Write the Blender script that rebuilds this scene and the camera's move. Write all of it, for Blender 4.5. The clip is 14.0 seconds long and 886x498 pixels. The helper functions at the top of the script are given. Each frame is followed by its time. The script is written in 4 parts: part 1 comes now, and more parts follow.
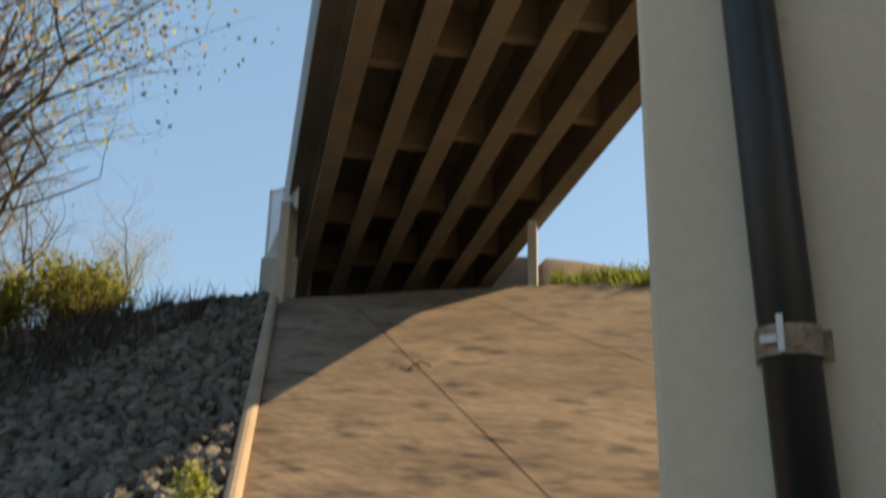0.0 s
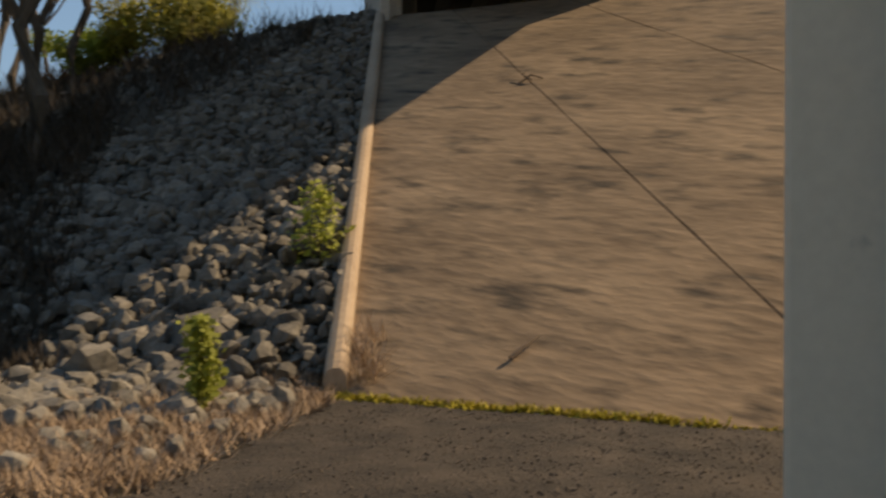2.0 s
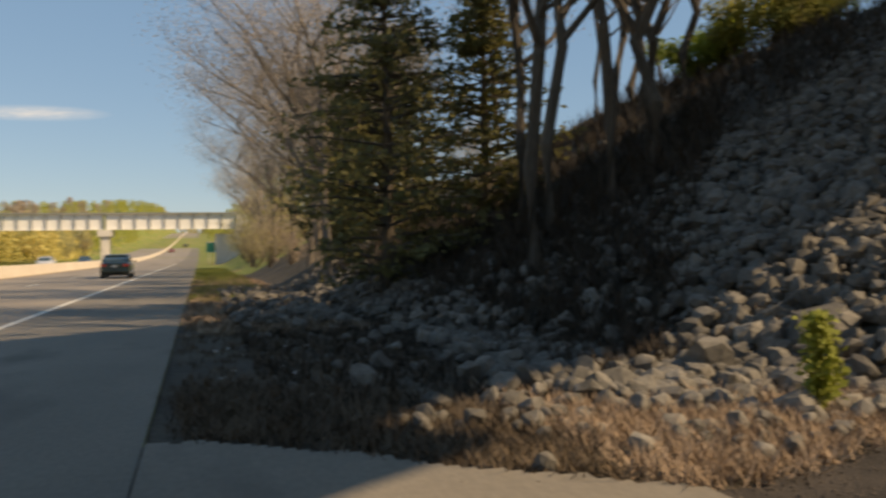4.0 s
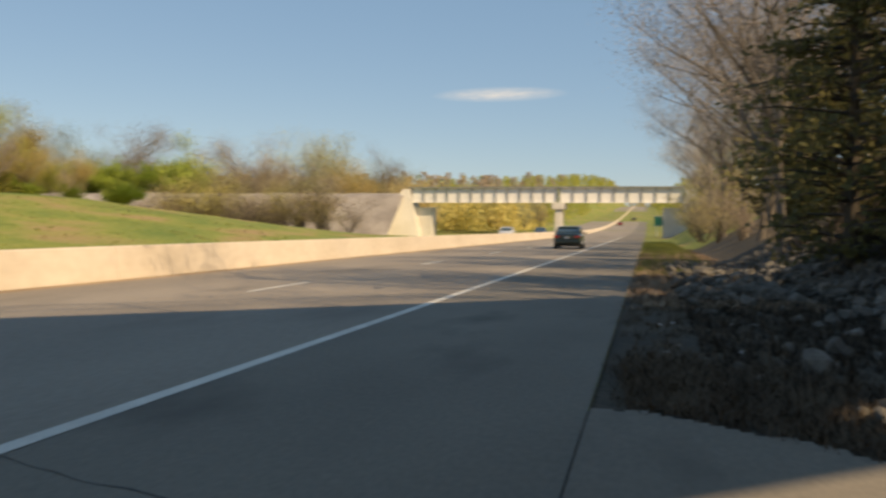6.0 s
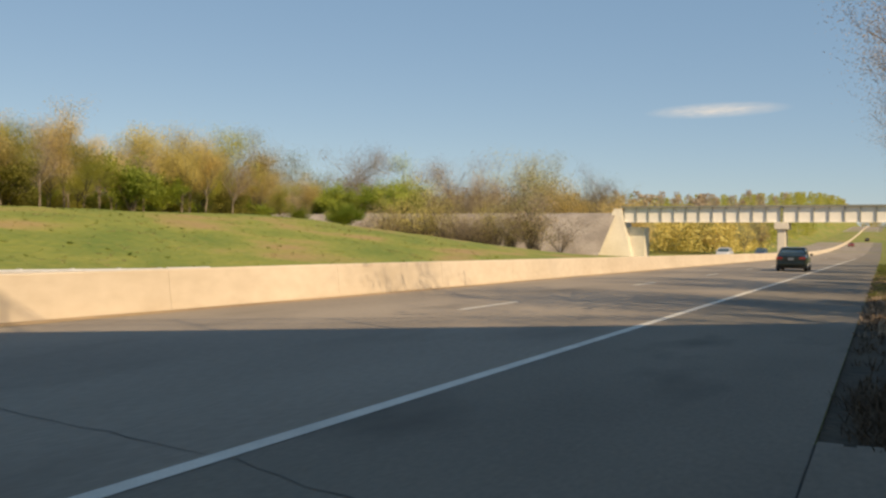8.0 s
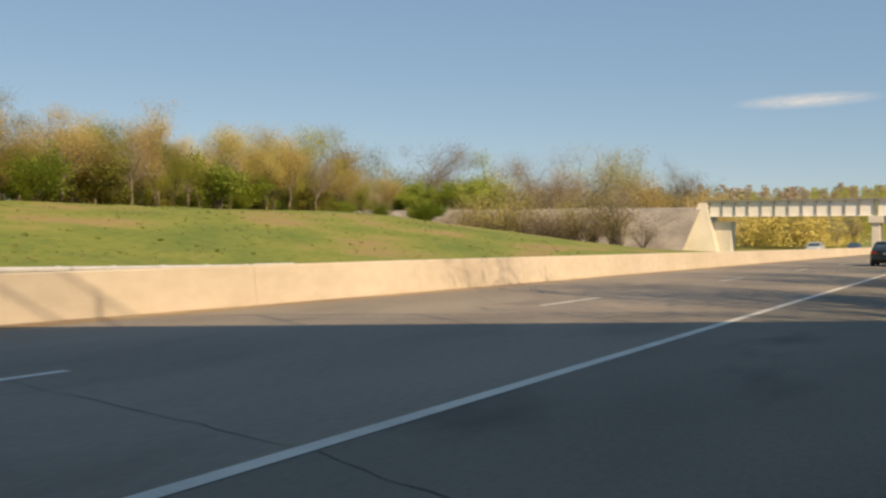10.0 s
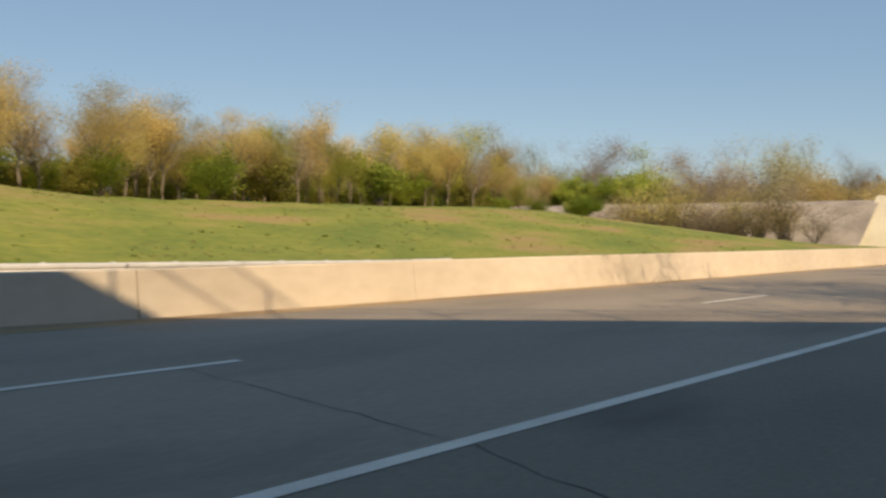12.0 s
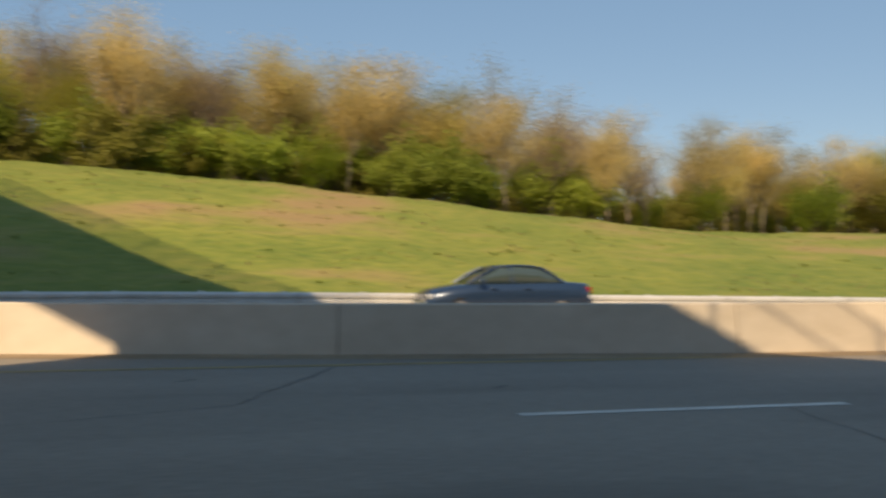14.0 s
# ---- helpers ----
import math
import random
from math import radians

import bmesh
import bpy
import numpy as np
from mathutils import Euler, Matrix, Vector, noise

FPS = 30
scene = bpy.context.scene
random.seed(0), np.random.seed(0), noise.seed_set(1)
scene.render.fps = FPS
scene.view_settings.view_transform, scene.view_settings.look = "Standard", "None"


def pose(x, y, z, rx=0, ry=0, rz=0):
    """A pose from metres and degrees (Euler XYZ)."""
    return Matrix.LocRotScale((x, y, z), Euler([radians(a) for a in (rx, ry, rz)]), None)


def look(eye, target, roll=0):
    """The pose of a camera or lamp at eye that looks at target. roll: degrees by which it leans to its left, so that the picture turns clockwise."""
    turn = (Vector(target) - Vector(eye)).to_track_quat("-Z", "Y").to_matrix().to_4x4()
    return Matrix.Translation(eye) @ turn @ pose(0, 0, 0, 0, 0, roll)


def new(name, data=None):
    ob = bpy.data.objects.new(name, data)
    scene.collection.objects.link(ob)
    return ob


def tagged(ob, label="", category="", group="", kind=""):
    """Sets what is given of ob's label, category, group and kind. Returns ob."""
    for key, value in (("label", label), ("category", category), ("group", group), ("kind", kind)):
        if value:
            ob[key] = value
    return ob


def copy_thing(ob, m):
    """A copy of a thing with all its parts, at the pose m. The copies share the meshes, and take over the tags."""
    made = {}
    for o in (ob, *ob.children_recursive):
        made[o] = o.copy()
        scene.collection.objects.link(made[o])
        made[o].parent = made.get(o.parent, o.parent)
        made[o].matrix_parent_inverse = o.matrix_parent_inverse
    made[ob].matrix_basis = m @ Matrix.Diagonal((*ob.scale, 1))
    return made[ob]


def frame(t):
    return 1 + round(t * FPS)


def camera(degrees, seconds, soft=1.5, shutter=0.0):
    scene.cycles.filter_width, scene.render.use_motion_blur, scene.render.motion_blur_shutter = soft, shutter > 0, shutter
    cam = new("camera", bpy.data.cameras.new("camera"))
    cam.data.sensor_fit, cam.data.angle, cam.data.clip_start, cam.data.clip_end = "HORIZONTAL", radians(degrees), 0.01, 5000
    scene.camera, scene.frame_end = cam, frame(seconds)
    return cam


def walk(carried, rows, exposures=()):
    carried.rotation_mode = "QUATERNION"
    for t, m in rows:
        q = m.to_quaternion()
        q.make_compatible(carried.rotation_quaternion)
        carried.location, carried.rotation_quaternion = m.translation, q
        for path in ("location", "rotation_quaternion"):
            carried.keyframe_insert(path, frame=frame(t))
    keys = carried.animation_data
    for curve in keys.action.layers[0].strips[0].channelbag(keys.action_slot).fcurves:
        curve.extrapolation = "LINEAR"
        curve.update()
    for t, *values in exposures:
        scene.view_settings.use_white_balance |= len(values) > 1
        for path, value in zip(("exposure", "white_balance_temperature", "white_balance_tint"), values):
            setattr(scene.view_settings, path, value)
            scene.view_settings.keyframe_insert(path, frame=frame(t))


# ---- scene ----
# ---- camera ----
cam = camera(51.2, 14.0, soft=2.5, shutter=0.5)
EYE = Vector((0.0, 0.0, 1.3))
# seconds, turn to the left of the road's direction, pitch, lean, and the sway of the eye
TURNS = [
    (0.0, -57.99, 17.87, 1.34, 0.0, -0.02, 0.0), (0.5, -57.42, 10.88, 1.32, -0.007, -0.011, -0.004), (1.0, -56.74, 5.39, 1.14, 0, 0, 0), (1.5, -55.62, 2.13, 0.95, 0.014, 0.009, -0.004),
    (2.0, -51.38, 0.25, 0.33, 0.016, 0.013, 0.008), (2.5, -45.09, 0.1, -0.15, 0.007, 0.02, 0.007), (3.0, -35.4, 0.2, -1.02, -0.02, 0.007, 0.015), (3.2, -30.57, 0.28, -1.1, -0.01, 0.003, 0.015),
    (4.25, -11.6, 0.05, -0.7, 0, 0, 0), (5.3, -1.55, -0.36, 0.1, 0, 0, 0), (5.5, 3.22, -0.94, 0.0, 0, 0, 0), (6.0, 12.47, -1.34, 0.42, 0, 0, 0), (6.5, 18.05, -1.76, 0.45, 0, 0, 0),
    (7.0, 20.58, -1.47, 0.33, 0, 0, 0), (7.5, 23.37, -0.54, 0.55, 0, 0, 0), (10.0, 30.45, -0.54, 0.44, 0, 0, 0), (10.5, 32.82, -0.6, 0.4, 0, 0, 0),
    (11.0, 34.85, -0.6, 0.41, 0, 0, 0), (11.5, 37.02, -0.85, 0.37, 0, 0, 0), (12.0, 40.14, -0.87, 0.3, 0, 0, 0), (12.5, 45.36, -0.82, 0.25, 0, 0, 0),
    (13.0, 52.78, -0.69, 0.2, 0, 0, 0), (13.5, 63.79, 0.18, 0.23, 0, 0, 0), (14.0, 76.1, 1.04, 0.3, 0, 0, 0),
]


def aim(yaw, pitch, roll, *sway):
    y, p = radians(yaw), radians(pitch)
    eye = EYE + Vector(sway)
    return look(eye, eye + Vector((-math.sin(y) * math.cos(p), math.cos(y) * math.cos(p), math.sin(p))), roll)


EXPOSURES = [(0.0, 1.15, 9600, 10), (0.5, 1.0, 9400, 11), (1.0, 0.74, 9200, 12), (2.0, 0.58, 9200, 12), (3.2, 0.54, 9200, 12), (5.3, 0.56, 9100, 11), (7.0, 0.53, 9100, 11), (9.8, 0.5, 9000, 11), (14.0, 0.53, 8800, 11)]
walk(cam, [(row[0], aim(*row[1:])) for row in TURNS], EXPOSURES)

# ---- world and sun ----
SUN_TRAVEL, SUN_HEIGHT = radians(-60), radians(40.0)   # bearing towards which the light goes, from +y to +x
world = bpy.data.worlds.new("sky")
scene.world = world
world.use_nodes = True
wn = world.node_tree
sky = wn.nodes.new("ShaderNodeTexSky")
sky.sky_type, sky.sun_disc = "NISHITA", False
sky.sun_elevation, sky.sun_rotation = SUN_HEIGHT, SUN_TRAVEL + math.pi
sky.air_density, sky.dust_density, sky.ozone_density = 1.0, 0.6, 1.3
sky.altitude = 1200
haze = wn.nodes.new("ShaderNodeMix")                 # even blue haze over the clear sky
haze.data_type = "RGBA"
haze.inputs[0].default_value, haze.inputs[7].default_value = 0.56, (1.15, 2.9, 6.0, 1)
wn.links.new(sky.outputs[0], haze.inputs[6])
wn.links.new(haze.outputs[2], wn.nodes["Background"].inputs[0])
wn.nodes["Background"].inputs[1].default_value = 0.087
sun_data = bpy.data.lights.new("sun", "SUN")
sun_data.energy, sun_data.angle, sun_data.color = 3.6, radians(0.53), (1.0, 0.86, 0.68)
sun = new("sun", sun_data)
d = Vector((math.sin(SUN_TRAVEL) * math.cos(SUN_HEIGHT), math.cos(SUN_TRAVEL) * math.cos(SUN_HEIGHT), -math.sin(SUN_HEIGHT)))
sun.matrix_world = Matrix.Translation((20, -20, 40)) @ d.to_track_quat("-Z", "Y").to_matrix().to_4x4()


# ---- materials ----
def material(name, dark, light, scale=1.0, rough=0.85, metal=0.0, bump=0.3, fine=12.0, stretch=(1, 1, 1), spread=0.0, bump_size=0.02, patch=None):
    """Two colours mixed by a coarse and a fine noise, with fine relief. spread: how much each object's own tone differs."""
    m = bpy.data.materials.new(name)
    m.use_nodes = True
    n, l = m.node_tree.nodes, m.node_tree.links
    bsdf = n["Principled BSDF"]
    geo = n.new("ShaderNodeNewGeometry")
    mp = n.new("ShaderNodeMapping")
    mp.inputs["Scale"].default_value = stretch
    l.new(geo.outputs["Position"], mp.inputs["Vector"])
    big, small = n.new("ShaderNodeTexNoise"), n.new("ShaderNodeTexNoise")
    big.inputs["Scale"].default_value, big.inputs["Detail"].default_value = scale, 5
    small.inputs["Scale"].default_value, small.inputs["Detail"].default_value = scale * fine, 4
    l.new(mp.outputs[0], big.inputs["Vector"])
    l.new(mp.outputs[0], small.inputs["Vector"])
    add = n.new("ShaderNodeMath")
    add.operation = "MULTIPLY_ADD"
    l.new(small.outputs[0], add.inputs[0])
    add.inputs[1].default_value = 0.6
    l.new(big.outputs[0], add.inputs[2])
    rng = n.new("ShaderNodeMapRange")
    rng.inputs[1].default_value, rng.inputs[2].default_value = 0.55, 1.05
    l.new(add.outputs[0], rng.inputs[0])
    mix = n.new("ShaderNodeMix")
    mix.data_type = "RGBA"
    mix.inputs[6].default_value, mix.inputs[7].default_value = (*dark, 1), (*light, 1)
    l.new(rng.outputs[0], mix.inputs[0])
    colour = mix.outputs[2]
    if patch:
        third, size, start = patch
        blot = n.new("ShaderNodeTexNoise")
        blot.inputs["Scale"].default_value, blot.inputs["Detail"].default_value = size, 6
        l.new(mp.outputs[0], blot.inputs["Vector"])
        cut = n.new("ShaderNodeMapRange")
        cut.inputs[1].default_value, cut.inputs[2].default_value = start, start + 0.16
        l.new(blot.outputs[0], cut.inputs[0])
        over = n.new("ShaderNodeMix")
        over.data_type = "RGBA"
        over.inputs[7].default_value = (*third, 1)
        l.new(cut.outputs[0], over.inputs[0])
        l.new(colour, over.inputs[6])
        colour = over.outputs[2]
    if spread:
        info = n.new("ShaderNodeObjectInfo")
        isl = n.new("ShaderNodeNewGeometry")
        both = n.new("ShaderNodeMath")
        both.operation = "ADD"
        l.new(info.outputs["Random"], both.inputs[0])
        l.new(isl.outputs["Random Per Island"], both.inputs[1])
        val = n.new("ShaderNodeMapRange")
        val.inputs[1].default_value, val.inputs[2].default_value = 0.0, 2.0
        val.inputs[3].default_value, val.inputs[4].default_value = 1 - spread, 1 + spread
        l.new(both.outputs[0], val.inputs[0])
        hsv = n.new("ShaderNodeHueSaturation")
        l.new(val.outputs[0], hsv.inputs["Value"])
        l.new(colour, hsv.inputs["Color"])
        colour = hsv.outputs[0]
    l.new(colour, bsdf.inputs["Base Color"])
    bsdf.inputs["Roughness"].default_value, bsdf.inputs["Metallic"].default_value = rough, metal
    if bump:
        b = n.new("ShaderNodeBump")
        b.inputs["Strength"].default_value, b.inputs["Distance"].default_value = bump, bump_size
        l.new(small.outputs[0], b.inputs["Height"])
        l.new(b.outputs[0], bsdf.inputs["Normal"])
    return m


M = {
    "asphalt": material("asphalt", (0.205, 0.174, 0.142), (0.32, 0.272, 0.22), 0.35, 0.88, bump=0.5, fine=60, stretch=(1, 0.25, 1), bump_size=0.006, patch=((0.175, 0.15, 0.122), 0.5, 0.56)),
    "shoulder": material("shoulder", (0.155, 0.136, 0.11), (0.235, 0.205, 0.165), 0.5, 0.9, bump=0.5, fine=50, stretch=(1, 0.4, 1), bump_size=0.006, patch=((0.11, 0.096, 0.078), 0.7, 0.55)),
    # Dark asphalt's own tone, lowered further to hold a shadow lying on it
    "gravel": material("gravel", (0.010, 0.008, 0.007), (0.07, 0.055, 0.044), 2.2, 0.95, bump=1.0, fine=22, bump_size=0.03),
    "soil": material("soil", (0.03, 0.026, 0.02), (0.10, 0.08, 0.055), 0.5, 0.95, bump=0.8, fine=20, bump_size=0.04),
    "dry_earth": material("dry_earth", (0.09, 0.06, 0.038), (0.18, 0.12, 0.078), 0.8, 0.95, bump=0.8, fine=16, bump_size=0.05, patch=((0.12, 0.13, 0.04), 0.9, 0.58)),
    "grass": material("grass", (0.10, 0.155, 0.022), (0.27, 0.265, 0.055), 0.3, 0.95, bump=1.0, fine=14, bump_size=0.12, stretch=(0.7, 0.35, 1), patch=((0.29, 0.2, 0.09), 0.3, 0.52)),
    "barrier": material("barrier", (0.53, 0.455, 0.365), (0.66, 0.58, 0.485), 0.5, 0.85, bump=0.2, fine=9, stretch=(1, 0.5, 1), bump_size=0.005, spread=0.06),
    "slope": material("slope", (0.125, 0.085, 0.056), (0.305, 0.22, 0.147), 0.55, 0.92, bump=0.55, fine=9, stretch=(1.7, 0.5, 1.7), bump_size=0.04, spread=0.04, patch=((0.055, 0.042, 0.032), 2.1, 0.545)),
    "concrete": material("concrete", (0.36, 0.33, 0.29), (0.50, 0.46, 0.41), 0.5, 0.85, bump=0.2, fine=30, bump_size=0.004),
    "pier": material("pier", (0.60, 0.50, 0.385), (0.70, 0.59, 0.455), 0.6, 0.8, bump=0.2, fine=40, bump_size=0.003, patch=((0.34, 0.29, 0.24), 7.0, 0.70)),
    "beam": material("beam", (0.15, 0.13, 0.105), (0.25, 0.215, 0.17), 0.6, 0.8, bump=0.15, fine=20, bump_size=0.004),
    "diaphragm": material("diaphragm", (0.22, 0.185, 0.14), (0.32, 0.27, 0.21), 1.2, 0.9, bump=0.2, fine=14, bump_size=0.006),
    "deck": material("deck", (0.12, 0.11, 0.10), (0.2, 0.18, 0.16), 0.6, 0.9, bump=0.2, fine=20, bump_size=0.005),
    "curb": material("curb", (0.30, 0.22, 0.155), (0.44, 0.34, 0.25), 0.8, 0.85, bump=0.4, fine=18, bump_size=0.01),
    "rock": material("rock", (0.07, 0.064, 0.056), (0.225, 0.206, 0.178), 2.0, 0.9, bump=0.4, fine=10, bump_size=0.02, spread=0.5),
    "paint": material("paint", (0.58, 0.55, 0.49), (0.80, 0.76, 0.68), 1.5, 0.7, bump=0.2, fine=30, bump_size=0.002),
    "yellow": material("yellow", (0.30, 0.20, 0.07), (0.50, 0.34, 0.10), 1.5, 0.8, bump=0.2, fine=30, bump_size=0.002),
    "black_pipe": material("black_pipe", (0.012, 0.012, 0.013), (0.022, 0.021, 0.021), 2.0, 0.42, bump=0.1, fine=20, bump_size=0.002),
    "rust": material("rust", (0.16, 0.09, 0.05), (0.42, 0.34, 0.26), 14.0, 0.6, metal=0.4, bump=0.2, fine=5, bump_size=0.002),
    "galvanised": material("galvanised", (0.58, 0.57, 0.55), (0.72, 0.71, 0.69), 2.0, 0.5, metal=0.3, bump=0.05, fine=10, bump_size=0.002),
    "white_steel": material("white_steel", (0.76, 0.73, 0.67), (0.86, 0.83, 0.77), 0.3, 0.6, bump=0.1, fine=12, bump_size=0.005),
    "grey_steel": material("grey_steel", (0.20, 0.21, 0.20), (0.30, 0.31, 0.30), 0.5, 0.6, bump=0.05),
    "white_concrete": material("white_concrete", (0.60, 0.55, 0.47), (0.74, 0.70, 0.62), 0.3, 0.85, bump=0.2, fine=15, bump_size=0.02),
    "ballast": material("ballast", (0.22, 0.19, 0.165), (0.42, 0.37, 0.32), 0.35, 0.95, bump=1.0, fine=12, bump_size=0.25),
    "bark": material("bark", (0.055, 0.045, 0.035), (0.14, 0.115, 0.09), 1.5, 0.95, bump=0.6, fine=12, stretch=(1, 1, 0.3), bump_size=0.03),
    "pale_bark": material("pale_bark", (0.13, 0.11, 0.09), (0.26, 0.22, 0.18), 1.5, 0.95, bump=0.4, fine=12, stretch=(1, 1, 0.3), bump_size=0.03),
    "moss": material("moss", (0.22, 0.19, 0.02), (0.48, 0.40, 0.05), 4.0, 0.95, bump=0.9, fine=8, bump_size=0.02, spread=0.3),
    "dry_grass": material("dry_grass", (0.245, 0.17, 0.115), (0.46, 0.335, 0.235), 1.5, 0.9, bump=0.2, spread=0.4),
    # Darkened below dry_grass so the verge's shade sits in the colour
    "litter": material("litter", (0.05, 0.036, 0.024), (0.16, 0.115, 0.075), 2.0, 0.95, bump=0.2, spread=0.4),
    # Twig tone taken down to put the bank's shade into the brush
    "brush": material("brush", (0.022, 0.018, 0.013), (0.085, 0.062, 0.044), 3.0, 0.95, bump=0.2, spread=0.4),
    "twig": material("twig", (0.07, 0.05, 0.035), (0.2, 0.14, 0.1), 5.0, 0.9, bump=0.3),
}


def leaf_material(name, dark, light):
    m = material(name, dark, light, 0.25, 0.7, bump=0, fine=6, spread=0.35)
    n, l = m.node_tree.nodes, m.node_tree.links
    bsdf = n["Principled BSDF"]
    tr, mix = n.new("ShaderNodeBsdfTranslucent"), n.new("ShaderNodeMixShader")
    l.new(bsdf.inputs["Base Color"].links[0].from_socket, tr.inputs["Color"])
    mix.inputs[0].default_value = 0.52
    l.new(bsdf.outputs[0], mix.inputs[1])
    l.new(tr.outputs[0], mix.inputs[2])
    l.new(mix.outputs[0], n["Material Output"].inputs[0])
    return m


M["leaf_gold"] = leaf_material("leaf_gold", (0.50, 0.38, 0.14), (0.78, 0.63, 0.31))
M["leaf_lime"] = leaf_material("leaf_lime", (0.29, 0.3, 0.05), (0.55, 0.53, 0.14))
M["leaf_bud"] = leaf_material("leaf_bud", (0.3, 0.22, 0.15), (0.5, 0.4, 0.3))
M["leaf_green"] = leaf_material("leaf_green", (0.17, 0.24, 0.03), (0.38, 0.43, 0.08))
M["leaf_fresh"] = leaf_material("leaf_fresh", (0.28, 0.32, 0.04), (0.52, 0.54, 0.13))
M["leaf_pale"] = leaf_material("leaf_pale", (0.40, 0.33, 0.27), (0.62, 0.54, 0.46))
M["leaf_sage"] = leaf_material("leaf_sage", (0.30, 0.30, 0.13), (0.5, 0.48, 0.27))
M["leaf_olive"] = leaf_material("leaf_olive", (0.42, 0.35, 0.10), (0.70, 0.60, 0.24))
M["leaf_crest"] = leaf_material("leaf_crest", (0.19, 0.185, 0.035), (0.37, 0.35, 0.085))
M["straw"] = leaf_material("straw", (0.30, 0.23, 0.11), (0.50, 0.40, 0.21))
M["blade"] = leaf_material("blade", (0.13, 0.18, 0.03), (0.34, 0.33, 0.09))
M["weed"] = leaf_material("weed", (0.13, 0.19, 0.03), (0.30, 0.31, 0.08))
M["leaf_cedar"] = leaf_material("leaf_cedar", (0.07, 0.076, 0.028), (0.29, 0.255, 0.095))


# ---- mesh helpers ----
def part(name, bm, mat, parent=None, label="", smooth=False):
    me = bpy.data.meshes.new(name)
    bm.to_mesh(me)
    bm.free()
    me.materials.append(M[mat])
    if smooth:
        for p in me.polygons:
            p.use_smooth = True
    ob = new(name, me)
    ob.parent = parent
    return tagged(ob, label)


def data_part(name, verts, faces, mat, parent=None, label="", smooth=False):
    me = bpy.data.meshes.new(name)
    me.from_pydata([tuple(map(float, v)) for v in verts], [], faces)
    me.materials.append(M[mat])
    if smooth:
        for p in me.polygons:
            p.use_smooth = True
    ob = new(name, me)
    ob.parent = parent
    return tagged(ob, label)


def box(bm, x0, x1, y0, y1, z0, z1, m=None, bevel=0.0):
    got = bmesh.ops.create_cube(bm, size=1, matrix=Matrix.LocRotScale(((x0 + x1) / 2, (y0 + y1) / 2, (z0 + z1) / 2), None, (x1 - x0, y1 - y0, z1 - z0)))
    vs = got["verts"]
    if bevel:
        es = list({e for v in vs for e in v.link_edges})
        vs = [v for f in bmesh.ops.bevel(bm, geom=es, offset=bevel, segments=2, affect="EDGES", profile=0.5)["faces"] for v in f.verts] + [v for v in vs if v.is_valid]
        vs = list(set(vs))
    if m is not None:
        bmesh.ops.transform(bm, matrix=m, verts=vs)
    return bm


def tube(bm, pts, radii, sides=8, caps=True):
    """A round bar along points with a radius at each."""
    rings = []
    for i, p in enumerate(pts):
        a, b = Vector(pts[max(i - 1, 0)]), Vector(pts[min(i + 1, len(pts) - 1)])
        q = (b - a).to_track_quat("Z", "Y")
        rings.append([bm.verts.new(Vector(p) + q @ Vector((radii[i] * math.cos(k * math.tau / sides), radii[i] * math.sin(k * math.tau / sides), 0))) for k in range(sides)])
    for r, s in zip(rings, rings[1:]):
        for k in range(sides):
            bm.faces.new((r[k], r[(k + 1) % sides], s[(k + 1) % sides], s[k]))
    if caps:
        bm.faces.new(rings[0][::-1])
        bm.faces.new(rings[-1])
    return bm


def sweep(bm, pts, profile):
    """A closed profile of (across, up) swept along points; across is to the right of the way."""
    rings = []
    for i, p in enumerate(pts):
        a, b = Vector(pts[max(i - 1, 0)]), Vector(pts[min(i + 1, len(pts) - 1)])
        w = (b - a).normalized()
        side = Vector((w.y, -w.x, 0)).normalized()
        rings.append([bm.verts.new(Vector(p) + side * u + Vector((0, 0, v))) for u, v in profile])
    n = len(profile)
    for r, s in zip(rings, rings[1:]):
        for k in range(n):
            bm.faces.new((r[k], s[k], s[(k + 1) % n], r[(k + 1) % n]))
    bm.faces.new(rings[0])
    bm.faces.new(rings[-1][::-1])
    bmesh.ops.recalc_face_normals(bm, faces=bm.faces[:])
    return bm


def thing(name, label, category, group="", kind="", at=(0, 0, 0)):
    ob = new(name)
    ob.empty_display_size = 0.2
    ob.matrix_world = Matrix.Translation(at)
    return tagged(ob, label, category, group, kind)


def clamp01(v):
    return max(0.0, min(1.0, v))


def smooth(v):
    v = clamp01(v)
    return v * v * (3 - 2 * v)


# ---- lie of the land ----
BRIDGE_AZ = radians(45.9)
BD = Vector((math.sin(BRIDGE_AZ), math.cos(BRIDGE_AZ), 0))      # along the overpass, away over the bank
GRADE = 0.065
ASIDE = -0.70                                                     # how far the overpass lies to the south of the line through the eye
BN = Vector((-BD.y, BD.x, 0))                                    # across it, to the north


def bridge_point(s, n, z):
    return BD * s + BN * (n + ASIDE) + Vector((0, 0, z + GRADE * (20 - s)))


def road_z(y):
    return 25.0 * smooth((y - 150) / 950)


def bank_z(x, y):
    """The bank on the right: paved under the overpass, stones beside it."""
    crest = 7.0 - 2.2 * smooth((y - 26) / 14) + 0.9 * smooth((x - 19) / 10) * smooth((14 - y) / 6)
    if y > 70:
        crest += road_z(y)
    toe_y = 16 - math.log1p(math.exp((16 - y) / 2.0)) * 2.0 if y < 60 else 16
    toe_y = min(y, toe_y) if y < 10 else toe_y
    rise = 0.55 * (x + 0.29 * toe_y - 7.6)
    return max(road_z(y) * smooth((y - 100) / 100), min(crest, rise))


